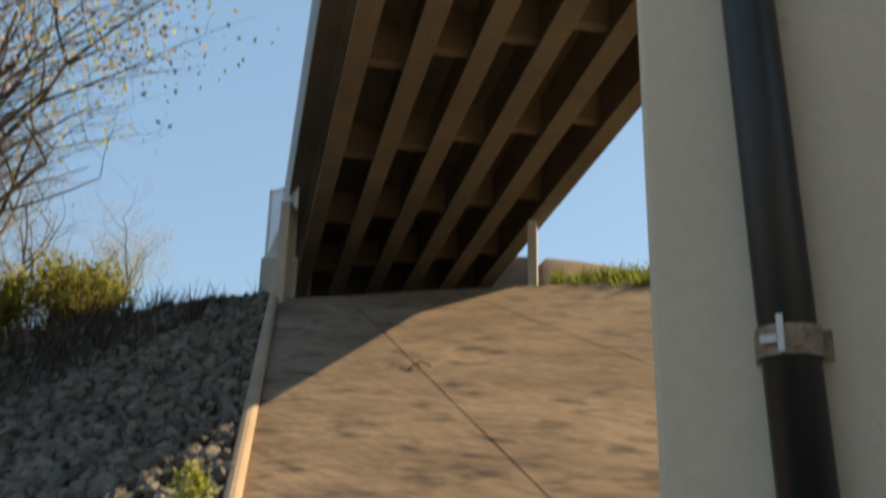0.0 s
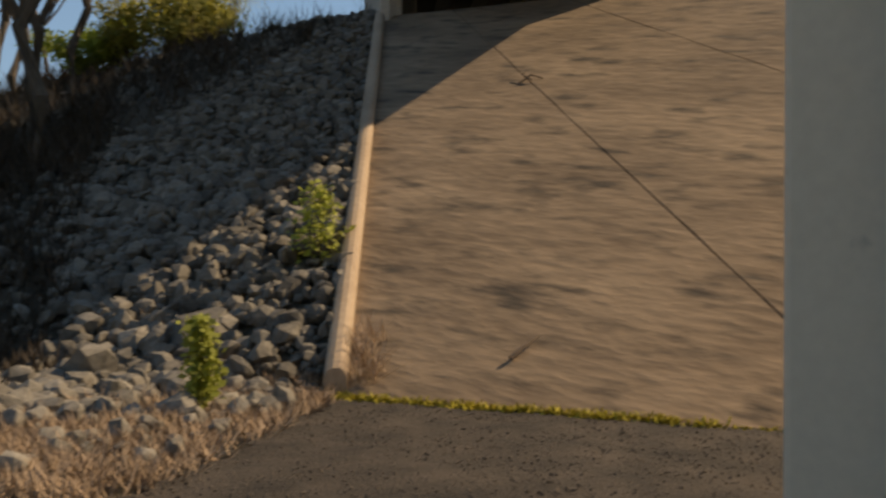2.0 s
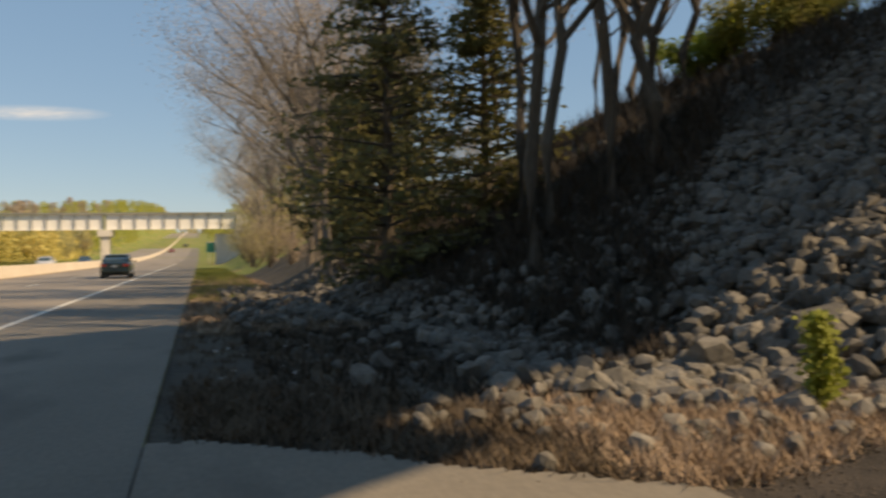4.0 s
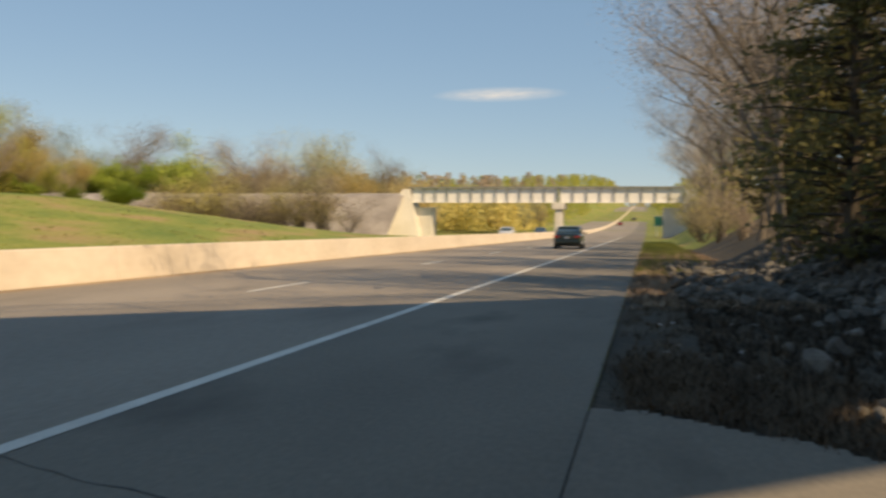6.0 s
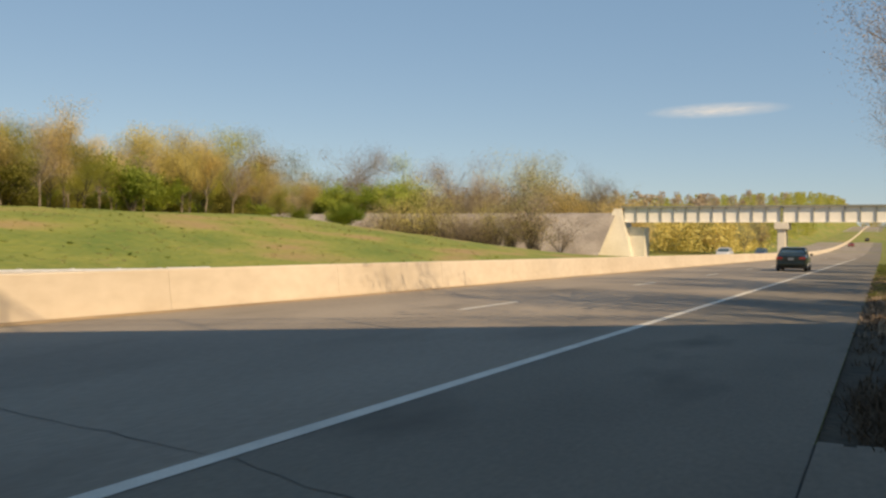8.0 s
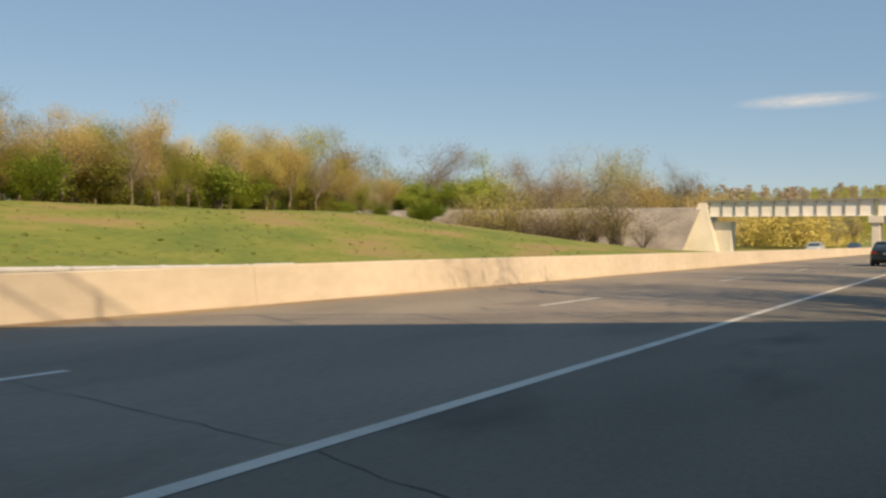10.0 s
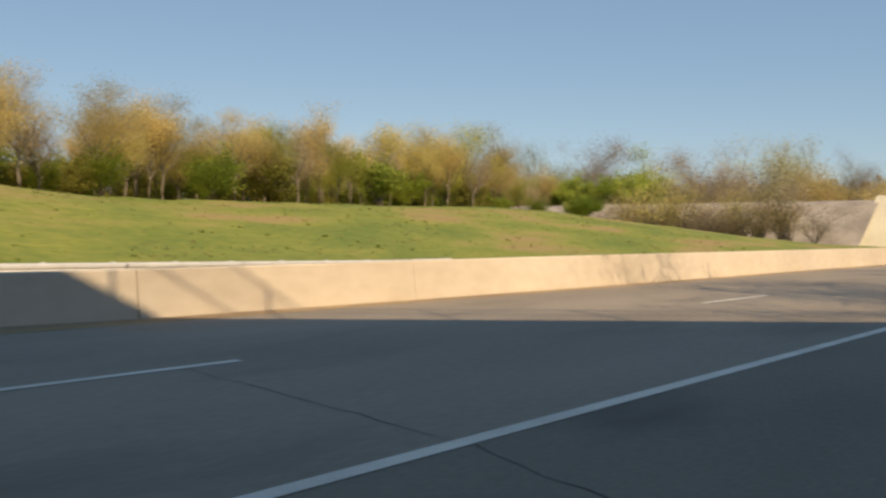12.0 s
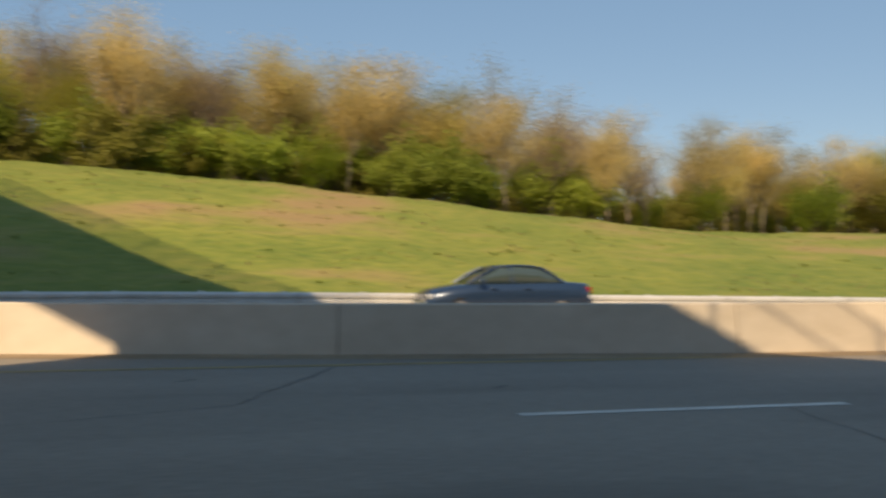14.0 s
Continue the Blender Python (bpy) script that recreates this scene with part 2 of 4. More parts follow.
def hill_crest(y):
    pts = ((-60, 10.5), (-25, 8.0), (-10, 6.1), (3, 5.25), (15, 4.1), (25, 3.2), (42, 3.3), (62, 3.6), (85, 2.4), (115, 0.6), (135, 0.0))
    for (a, u), (b, v) in zip(pts, pts[1:]):
        if y <= b:
            return u + (v - u) * clamp01((y - a) / (b - a))
    return road_z(y)


def left_z(x, y):
    """The grass hill beyond the other carriageway."""
    t = (-23.8 - x) / 21.0
    return -0.1 + (hill_crest(y) + 0.1) * smooth(t * 0.85 + 0.08 if t > 0 else 0) if t > 0 else -0.1


def ground_z(x, y):
    if x > -0.4:
        z = bank_z(x, y)
    elif x < -23.8:
        z = left_z(x, y) + road_z(y)
    else:
        z = road_z(y)
    return z


def axis(spans):
    out = []
    for a, b, step in spans:
        n = max(1, round((b - a) / step))
        out += [a + (b - a) * k / n for k in range(n)]
    return out + [spans[-1][1]]


xs = axis([(-1500, -300, 200), (-300, -60, 20), (-60, -23.8, 1.1), (-23.8, -0.4, 3.9), (-0.4, 26, 0.6), (26, 80, 6), (80, 1500, 200)])
ys = axis([(-600, -60, 60), (-60, -12, 3), (-12, 40, 0.7), (40, 120, 4), (120, 400, 20), (400, 2600, 150)])


def sheet(name, xs, ys, height, mat, keep=lambda x, y: True, jitter=0.0, **kw):
    verts, faces, idx = [], [], {}
    for j, y in enumerate(ys):
        for i, x in enumerate(xs):
            idx[i, j] = len(verts)
            verts.append((x, y, height(x, y) + (jitter * noise.noise((x * 0.9, y * 0.9, 3)) if jitter else 0)))
    for j in range(len(ys) - 1):
        for i in range(len(xs) - 1):
            if keep((xs[i] + xs[i + 1]) / 2, (ys[j] + ys[j + 1]) / 2):
                faces.append((idx[i, j], idx[i + 1, j], idx[i + 1, j + 1], idx[i, j + 1]))
    return data_part(name, verts, faces, mat, smooth=True, **kw)


def lay(x, y):
    near = -0.03 if -23.9 < x < 9 and y < 160 else 0
    u = (x - 6.05) * 8.3 - (y - 5.95) * 9.6
    if u > -3 and -9 < y < 16 and 3 < x < 20:
        near = -0.3
    return ground_z(x, y) + near + (0.12 * noise.noise((x * 0.25, y * 0.25, 1)) if x < -27 or x > 8 else 0) + (0.09 * noise.noise((x * 0.8, y * 0.8, 6)) if -48 < x < -27 and y < 90 else 0)


mound = sheet("earth_mound", axis([(17.5, 40, 0.6)]), axis([(-8, 15, 0.6)]),
              lambda x, y: 5.0 + 4.8 * smooth((x - 16.5) / 8.5) * smooth((x * 0.46 + 3.2 - y) / 3) - 0.34 * max(0, 11.3 - y) + 0.15 * noise.noise((x * 0.5, y * 0.5, 2)), "dry_earth")
tagged(mound, "bare brown earth mound beside the bridge's end", "mound", kind="structure")
ground = sheet("ground", xs, ys, lay, "grass")
tagged(ground, "grass-covered ground and hillside beside the highway", "ground", kind="structure")
ground.data.materials.append(M["soil"])
for p in ground.data.polygons:
    if -0.4 < p.center.x < 30 and p.center.y < 60:
        p.material_index = 1

# ---- roads ----
EDGE = -0.4


def strip(name, x0, x1, ys, lift, mat, nx=1, **kw):
    xs_ = [x0 + (x1 - x0) * k / nx for k in range(nx + 1)]
    return sheet(name, xs_, ys, lambda x, y: road_z(y) + lift, mat, **kw)


road_ys = axis([(-60, 150, 10), (150, 1500, 50)])
tagged(strip("road", -23.7, -3.55, road_ys, 0.0, "asphalt", 4), "grey asphalt highway lanes, partly in the overpass's shade", "road", kind="structure")
tagged(strip("road_shoulder", -3.55, EDGE, road_ys, 0.0, "shoulder", 2), "wide paved shoulder of worn asphalt", "road", kind="structure")


def stripe(name, x, w, y0, y1, mat, label, group):
    n = max(1, int((y1 - y0) / 12))
    ob = strip(name, x - w / 2, x + w / 2, [y0 + (y1 - y0) * k / n for k in range(n + 1)], 0.005, mat)
    return tagged(ob, label, "road marking", group, "structure")


stripe("edge_line", -3.62, 0.15, -30, 900, "paint", "solid white edge line painted on the asphalt", "")
stripe("edge_line", -12.0, 0.13, -30, 900, "yellow", "faded yellow edge line beside the median barrier", "")
for k in range(-2, 40):
    stripe("lane_dash", -7.7, 0.13, 2.6 + 14.4 * k, 5.9 + 14.4 * k, "paint", "white lane dash painted on the asphalt", "lane dashes")
stripe("edge_line", -22.6, 0.13, -30, 900, "paint", "white edge line of the opposite carriageway", "")

# ---- median barrier ----
BARRIER = [(-16.2, -40), (-15.9, -12), (-15.2, -6), (-14.25, -1.6), (-13.35, 2.6), (-12.75, 6.8), (-12.45, 10), (-12.4, 20), (-12.45, 150), (-12.45, 1000)]


def along(points, step):
    """Points at even steps along a line in plan."""
    out, left = [Vector(points[0])], step
    for a, b in zip(points, points[1:]):
        a, b = Vector(a), Vector(b)
        pos = 0.0
        while (b - a).length - pos > left:
            pos += left
            out.append(a + (b - a).normalized() * pos)
            left = step
        left -= (b - a).length - pos
    return out


barrier = thing("median_barrier", "long cream concrete median barrier in jointed segments", "barrier", kind="structure")
PROFILE = [(0.2, 0), (0.195, 0.06), (0.155, 0.3), (0.09, 0.78), (0.07, 0.80), (-0.07, 0.80), (-0.09, 0.78), (-0.155, 0.3), (-0.195, 0.06), (-0.2, 0)]
stops = along(BARRIER[:-1], 6.0)
for a, b in zip(stops, stops[1:]):
    w = (b - a).normalized()
    p, q = a + w * 0.003, b - w * 0.003
    part("barrier_segment", sweep(bmesh.new(), [(v.x, v.y, road_z(v.y) - 0.06 * clamp01((17 - v.y) / 12)) for v in (p, q)], PROFILE), "barrier", barrier)
far = [(-12.45, y, road_z(y)) for y in range(150, 1000, 25)]
part("barrier_segment", sweep(bmesh.new(), far, PROFILE), "barrier", barrier)

# ---- overpass ----
SOFFIT = 8.55
S_END, S_FAR = 27.5, -75.0       # along the overpass, from its seat on the bank to the far side
S_CUT = -7.2                     # where the southern strip of the deck ends, letting sun onto the barrier
overpass = thing("overpass", "grey overpass with parallel steel beams under a concrete deck", "bridge", kind="structure")
TO_BRIDGE = Matrix(((BD.x, BN.x, 0, BN.x * ASIDE), (BD.y, BN.y, 0, BN.y * ASIDE), (-GRADE, 0, 1, GRADE * 20), (0, 0, 0, 1)))
for k in range(6):
    n = -0.71 - 1.0 * k
    bm = bmesh.new()
    z = SOFFIT
    pr = [(-0.19, z), (0.19, z), (0.19, z + 0.05), (0.03, z + 0.06), (0.03, z + 1.15), (0.2, z + 1.17), (0.2, z + 1.2), (-0.2, z + 1.2), (-0.2, z + 1.17), (-0.03, z + 1.15), (-0.03, z + 0.06), (-0.19, z + 0.05)]
    sweep(bm, [bridge_point(S_FAR if k == 0 else S_CUT, n, 0), bridge_point(S_END, n, 0)], pr)
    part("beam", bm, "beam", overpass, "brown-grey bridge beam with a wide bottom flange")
for k in range(5):
    n = -0.71 - 1.0 * k
    for j in range(-6, 4):
        at = 14.24 - 0.62 * k + 3.6 * j
        if S_CUT < at < S_END - 1:
            bm = box(bmesh.new(), at, at + 0.22, n - 0.97, n - 0.03, SOFFIT + 0.42, SOFFIT + 1.17, TO_BRIDGE)
            part("cross_frame", bm, "diaphragm", overpass, "pale concrete diaphragm between two beams")
# Unseen deck strips added south of the beams to shade pad and road
part("ramp_deck", box(bmesh.new(), 4.62, 9.0, -8.4, -6.42, SOFFIT + 1.2, SOFFIT + 1.45, TO_BRIDGE), "deck", overpass, "unseen deck strip added to shade the pad")
part("ramp_deck", box(bmesh.new(), S_CUT, 4.6, -10.0, -6.42, SOFFIT + 1.2, SOFFIT + 1.45, TO_BRIDGE), "deck", overpass, "unseen deck strip added to shade the highway")
# Unseen beams added under the wider shading strip
for k in range(3):
    part("beam", sweep(bmesh.new(), [bridge_point(S_CUT, -6.55 - 1.08 * k, 0), bridge_point(4.5, -6.55 - 1.08 * k, 0)], pr), "beam", overpass, "brown-grey bridge beam with a wide bottom flange")
# Unseen widening of the deck, shaped to throw the hillside's shadow
SHADE_FLARE = [(-8.0, 2.4), (-13.0, 3.7), (-20.0, 5.6), (-28.0, 7.6), (-46.0, 9.5), (-75.0, 11.0)]
bm = bmesh.new()
plan = [(-8.0, 0.1), *SHADE_FLARE, (-75.0, 0.1)]
low = [bm.verts.new(bridge_point(a, b, SOFFIT + 1.2)) for a, b in plan]
top = [bm.verts.new(bridge_point(a, b, SOFFIT + 1.45)) for a, b in plan]
bm.faces.new(low)
bm.faces.new(top[::-1])
for k in range(len(plan)):
    bm.faces.new((low[k], low[k - 1], top[k - 1], top[k]))
bmesh.ops.recalc_face_normals(bm, faces=bm.faces[:])
part("ramp_deck", bm, "deck", overpass, "unseen flared deck added to cast shade on the hillside")
# Parapet and mesh on the added widening, for the shadow's rim and half-shade
rim = [bridge_point(a, b - 0.12, SOFFIT + 1.45) for a, b in SHADE_FLARE]
part("parapet", sweep(bmesh.new(), rim, [(-0.12, 0), (0.12, 0), (0.12, 2.2), (-0.12, 2.2)]), "grey_steel", overpass, "grey-green parapet")
for p, q in zip(rim, rim[1:]):
    n_posts = max(1, int((q - p).length / 2.6))
    for k in range(n_posts):
        c = p.lerp(q, k / n_posts) + Vector((0, 0, 2.2))
        part("fence_post", tube(bmesh.new(), [c, c + Vector((0, 0, 1.9))], [0.03, 0.03], 6), "galvanised", overpass)
    bm = bmesh.new()
    run = (q - p).normalized()
    n_wires = int((q - p).length / 0.16)
    for k in range(n_wires):
        c = p + run * 0.16 * k + Vector((0, 0, 2.2))
        tube(bm, [c, c + run * 1.85 + Vector((0, 0, 1.85))], [0.012, 0.012], 3, False)
        tube(bm, [c + run * 1.85, c + Vector((0, 0, 1.85))], [0.012, 0.012], 3, False)
    part("fence_mesh", bm, "galvanised", overpass, "chain-link fence mesh on the parapet")
part("deck", box(bmesh.new(), S_CUT, S_END + 4, -6.4, -0.06, SOFFIT + 1.2, SOFFIT + 1.45, TO_BRIDGE), "deck", overpass)
part("deck", box(bmesh.new(), S_FAR, S_CUT - 0.01, -3.6, 0.08, SOFFIT + 1.2, SOFFIT + 1.45, TO_BRIDGE), "deck", overpass)
part("parapet", box(bmesh.new(), S_FAR, S_CUT - 0.01, -3.6, -3.36, SOFFIT + 1.46, SOFFIT + 3.37, TO_BRIDGE), "grey_steel", overpass, "grey-green parapet")
for n, start in ((-6.4, S_CUT + 0.9), (-0.3, -26)):
    part("parapet", box(bmesh.new(), start, S_END + 4, n, n + 0.24, SOFFIT + 1.45, SOFFIT + 3.49, TO_BRIDGE, 0.02), "grey_steel", overpass, "grey-green parapet")
    z = SOFFIT + 3.49
    for s in [S_END + 4 - 2.6 * j for j in range(int((S_END + 4 - start) / 2.6))]:
        part("fence_post", tube(bmesh.new(), [bridge_point(s, n + 0.12, z), bridge_point(s, n + 0.12, z + 1.9)], [0.03, 0.03], 6), "galvanised", overpass)
    for h in (0.05, 0.95, 1.88):
        part("fence_rail", tube(bmesh.new(), [bridge_point(start, n + 0.12, z + h), bridge_point(S_END + 4, n + 0.12, z + h)], [0.02, 0.02], 6), "galvanised", overpass)
    bm = bmesh.new()
    step = 0.16
    for k in range(-12, int((S_END + 30) / step)):
        s = -26 + k * step
        for way in (1, -1):
            a, b = bridge_point(s, n + 0.12, z), bridge_point(s + way * 1.85, n + 0.12, z + 1.85)
            if start <= min(s, s + way * 1.85) and max(s, s + way * 1.85) <= S_END + 4:
                tube(bm, [a, b], [0.006, 0.006], 3, False)
    part("fence_mesh", bm, "galvanised", overpass, "chain-link fence mesh on the parapet")

# abutment at the head of the paved slope
abutment = thing("bridge_abutment", "pale concrete abutment under the overpass's end", "abutment", kind="structure")
AL, AR = Vector((15.35, 14.25)), Vector((17.9, 8.75))
across = (AR - AL).normalized()
AM = Matrix(((across.x, -across.y, 0, AL.x), (across.y, across.x, 0, AL.y), (0, 0, 1, 0), (0, 0, 0, 1)))
LEN = (AR - AL).length
# Dark deck tone stands for the recess's shade; the wall shuts out sky
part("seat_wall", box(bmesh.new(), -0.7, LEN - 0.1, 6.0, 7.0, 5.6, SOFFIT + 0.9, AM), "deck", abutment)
part("wing_wall", box(bmesh.new(), 0.13, 0.36, -0.1, 0.5, 5.3, SOFFIT + 0.45, AM, 0.02), "concrete", abutment, "pale concrete wing wall")
part("wing_wall", box(bmesh.new(), LEN - 0.14, LEN + 0.07, -0.25, 0.9, 5.3, SOFFIT - 0.2, AM, 0.02), "concrete", abutment, "pale concrete wing wall")

# ---- pier with its drain pipe ----
pier = thing("bridge_pier", "smooth light grey concrete pier of the overpass", "pier", kind="structure", at=(2.9, 0.98, 0))
# Unseen south end drawn out to widen the pier's shade on the road
part("shaft", box(bmesh.new(), 0, 0.9, -8.8, 0, -0.3, SOFFIT - 0.55, None, 0.03), "pier", pier)
part("pier_cap", box(bmesh.new(), -0.1, 1.0, -9.0, 0.3, SOFFIT - 0.55, SOFFIT + 0.24, None, 0.03), "pier", pier)
pipe = thing("drain_pipe", "black plastic drain pipe strapped to the concrete pier", "pipe", at=(2.83, 0.53, 0))
part("pipe", tube(bmesh.new(), [(0, -0.05, -0.02), (0, 0.03, 3.1), (0, 0.16, SOFFIT - 0.6)], [0.085] * 3, 24), "black_pipe", pipe, smooth=True)


def clamp_ring(z):
    bm = bmesh.new()
    prof = [(0.087, z - 0.045), (0.096, z - 0.045), (0.096, z + 0.045), (0.087, z + 0.045)]
    n = 24
    rings = [[bm.verts.new((r * math.cos(k * math.tau / n), r * math.sin(k * math.tau / n), h)) for r, h in prof] for k in range(n)]
    for k in range(n):
        a, b = rings[k], rings[(k + 1) % n]
        for j in range(4):
            bm.faces.new((a[j], b[j], b[(j + 1) % 4], a[(j + 1) % 4]))
    box(bm, 0.05, 0.115, -0.112, -0.085, z - 0.045, z + 0.045)
    box(bm, 0.05, 0.115, 0.085, 0.112, z - 0.045, z + 0.045)
    bmesh.ops.recalc_face_normals(bm, faces=bm.faces[:])
    return bm


for z in (1.895, 5.0):
    strap = part("clamp", clamp_ring(z), "rust", pipe, "rusty steel pipe strap")
    bm = bmesh.new()
    box(bm, -0.112, -0.098, -0.009, 0.009, z - 0.04, z + 0.07)
    box(bm, -0.108, -0.097, 0.012, 0.06, z - 0.012, z + 0.012)
    part("buckle", bm, "galvanised", strap, "bright steel buckle tab")

# ---- paved slope ----
paving = thing("slope_paving", "sunlit brown concrete slope paving with dark joints", "slope paving", kind="structure")


def pave_z(x, y):
    return 0.55 * (x + 0.29 * y - 7.6)


UP = Vector((9.6, 8.3)).normalized()             # the kerb's way up, along the overpass
TOE = Vector((0.28, -0.96)).normalized()          # along the toe, to the south
KERB = Vector((6.05, 5.95))


def slab(va, vb, u1=12.7):
    """A slab between two joints, each given by its place along the toe and its slant up the slope."""
    bm = bmesh.new()
    nu, nv = 26, 9
    g = 0.014
    top = {}
    for i in range(nu + 1):
        for j in range(nv + 1):
            u = -0.28 + (u1 + 0.28) * i / nu
            v0, v1 = va[0] + va[1] * u + g, vb[0] + vb[1] * u - g
            ragged = 0.02 * noise.noise((u * 2.5, va[0], 7))
            v = v0 + (v1 - v0) * j / nv + (ragged if 0 < j < nv or va[0] > 0 else 0)
            p = KERB + UP * u + TOE * v
            wave = 0.018 * noise.noise((p.x * 0.9, p.y * 0.35, 0)) + 0.014 * noise.noise((p.x * 2.2, p.y * 0.9, 5))
            top[i, j] = bm.verts.new((p.x, p.y, pave_z(p.x, p.y) + wave))
    for i in range(nu):
        for j in range(nv):
            bm.faces.new((top[i, j], top[i, j + 1], top[i + 1, j + 1], top[i + 1, j])).smooth = True
    rim = [e for e in bm.edges if e.is_boundary]
    flat = bmesh.ops.extrude_edge_only(bm, edges=rim)["geom"]
    for f in flat:
        if isinstance(f, bmesh.types.BMFace):
            f.smooth = False
    bmesh.ops.translate(bm, vec=(0, 0, -0.12), verts=[v for v in flat if isinstance(v, bmesh.types.BMVert)])
    bmesh.ops.split_edges(bm, edges=rim)
    bmesh.ops.recalc_face_normals(bm, faces=bm.faces[:])
    return bm


JOINTS = ((0.0, 0.0), (4.5, -0.222), (9.75, -0.435), (15.0, -0.3))
for va, vb in zip(JOINTS, JOINTS[1:]):
    part("slab", slab(va, vb), "slope", paving)
kerb = thing("slope_kerb", "rounded tan concrete kerb edging the slope paving", "kerb", kind="structure")
kp = []
for k in range(14):
    u = -0.1 + 12.6 * k / 13
    p = KERB + UP * u - TOE * 0.10
    kp.append((p.x, p.y, pave_z(p.x, p.y)))
kerb_profile = [(-0.11, -0.25), (-0.115, 0.12), (-0.085, 0.19), (-0.03, 0.22), (0.03, 0.22), (0.075, 0.19), (0.1, 0.12), (0.1, -0.25)]
part("kerb_body", sweep(bmesh.new(), kp, kerb_profile), "curb", kerb)

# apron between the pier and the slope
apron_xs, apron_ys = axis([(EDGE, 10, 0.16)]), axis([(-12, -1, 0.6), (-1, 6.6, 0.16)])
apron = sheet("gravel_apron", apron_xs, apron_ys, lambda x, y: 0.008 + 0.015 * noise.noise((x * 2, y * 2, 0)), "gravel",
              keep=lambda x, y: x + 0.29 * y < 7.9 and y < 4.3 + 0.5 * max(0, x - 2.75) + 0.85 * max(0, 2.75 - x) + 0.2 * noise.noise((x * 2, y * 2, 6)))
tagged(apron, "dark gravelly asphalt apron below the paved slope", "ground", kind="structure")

# ---- railway bridge over the road ----
RY = 133.0
rail = thing("railway_bridge", "white plate-girder railway bridge crossing the highway", "bridge", kind="structure")


def girder(x0, x1, z0=4.95, z1=7.1):
    g = part("girder", box(box(box(bmesh.new(), x0, x1, RY - 0.02, RY + 0.02, z0, z1), x0, x1, RY - 0.25, RY + 0.25, z0, z0 + 0.06), x0, x1, RY - 0.3, RY + 0.3, z1 - 0.06, z1), "white_steel", rail, "white painted plate girder")
    n = round((x1 - x0) / 1.85)
    for k in range(n + 1):
        x = x0 + 0.1 + (x1 - x0 - 0.2) * k / n
        part("stiffener", box(bmesh.new(), x - 0.055, x + 0.055, RY - 0.24, RY - 0.02, z0 + 0.06, z1 - 0.06), "grey_steel", g)
    return g


girder(-34.2, -12.6)
girder(-12.4, 5.0)
part("track_deck", box(bmesh.new(), -34.6, 5.4, RY - 0.5, RY + 3.5, 7.1, 7.26), "grey_steel", rail, "dark track deck edge")
bm = box(box(bmesh.new(), -13.4, -11.6, RY - 0.6, RY + 3.6, 4.0, 4.9, None, 0.05), -13.0, -12.0, RY - 0.3, RY + 3.2, 0, 4.0, None, 0.05)
part("pier", bm, "white_concrete", rail, "pale concrete median pier with a cap")
for side, x0 in ((-1, -34.2), (1, 5.0)):
    bm = bmesh.new()
    v = [bm.verts.new(p) for p in ((x0 + side * 0.2, RY - 0.7, 6.9), (x0 - side * 0.2, RY - 0.7, 4.6), (x0 - side * 1.3, RY - 0.7, -0.2), (x0 + side * 4.4, RY - 2.5, -0.2), (x0 + side * 1.2, RY - 0.9, 6.9))]
    w = [bm.verts.new(q.co + Vector((0, 4.5, 0))) for q in v]
    bm.faces.new(v)
    bm.faces.new(w[::-1])
    for k in range(5):
        bm.faces.new((v[k], w[k], w[(k + 1) % 5], v[(k + 1) % 5]))
    bmesh.ops.recalc_face_normals(bm, faces=bm.faces[:])
    part("abutment", bm, "white_concrete", rail, "sunlit white concrete wing wall")
    inner, outer = sorted((x0 - side * 0.3, x0 - side * 2.9))
    part("breast_wall", box(bmesh.new(), inner, outer, RY + 0.9, RY + 3.7, -0.2, 4.3, None, 0.04), "white_concrete", rail, "pale concrete wall under the girder's end")


def embank(name, x0, x1):
    xs_, ys_ = axis([(x0, x1, 2.5)]), axis([(RY - 11, RY + 14, 1.25)])
    ob = sheet(name, xs_, ys_, lambda x, y: max(-0.3, min(6.35, (y - (RY - 10)) * 0.66)) * (1 if y < RY + 6 else clamp01((RY + 14 - y) / 8)), "ballast", jitter=0.35)
    return tagged(ob, "grey stone-faced railway embankment", "embankment", kind="structure")


embank("railway_embankment", -260, -35.2)
embank("railway_embankment", 6.2, 200)


# ---- riprap ----
rng = random.Random(7)


def rock_mesh(seed):
    r = random.Random(seed)
    bm = bmesh.new()
    sx, sy, sz = r.uniform(0.75, 1.25), r.uniform(0.7, 1.1), r.uniform(0.6, 0.95)
    for _ in range(22):
        v = Vector((r.gauss(0, 1), r.gauss(0, 1), r.gauss(0, 1))).normalized() * r.uniform(0.46, 0.54)
        bm.verts.new((v.x * sx, v.y * sy, v.z * sz))
    got = bmesh.ops.convex_hull(bm, input=bm.verts[:])
    bmesh.ops.delete(bm, geom=list({g for g in got["geom_interior"] + got["geom_unused"] if isinstance(g, bmesh.types.BMVert)}), context="VERTS")
    me = bpy.data.meshes.new("rock")
    bm.to_mesh(me)
    bm.free()
    me.materials.append(M["rock"])
    return me


ROCKS = [rock_mesh(k) for k in range(14)]
riprap = thing("riprap_bank", "bank of loose angular grey limestone riprap", "riprap", kind="structure")


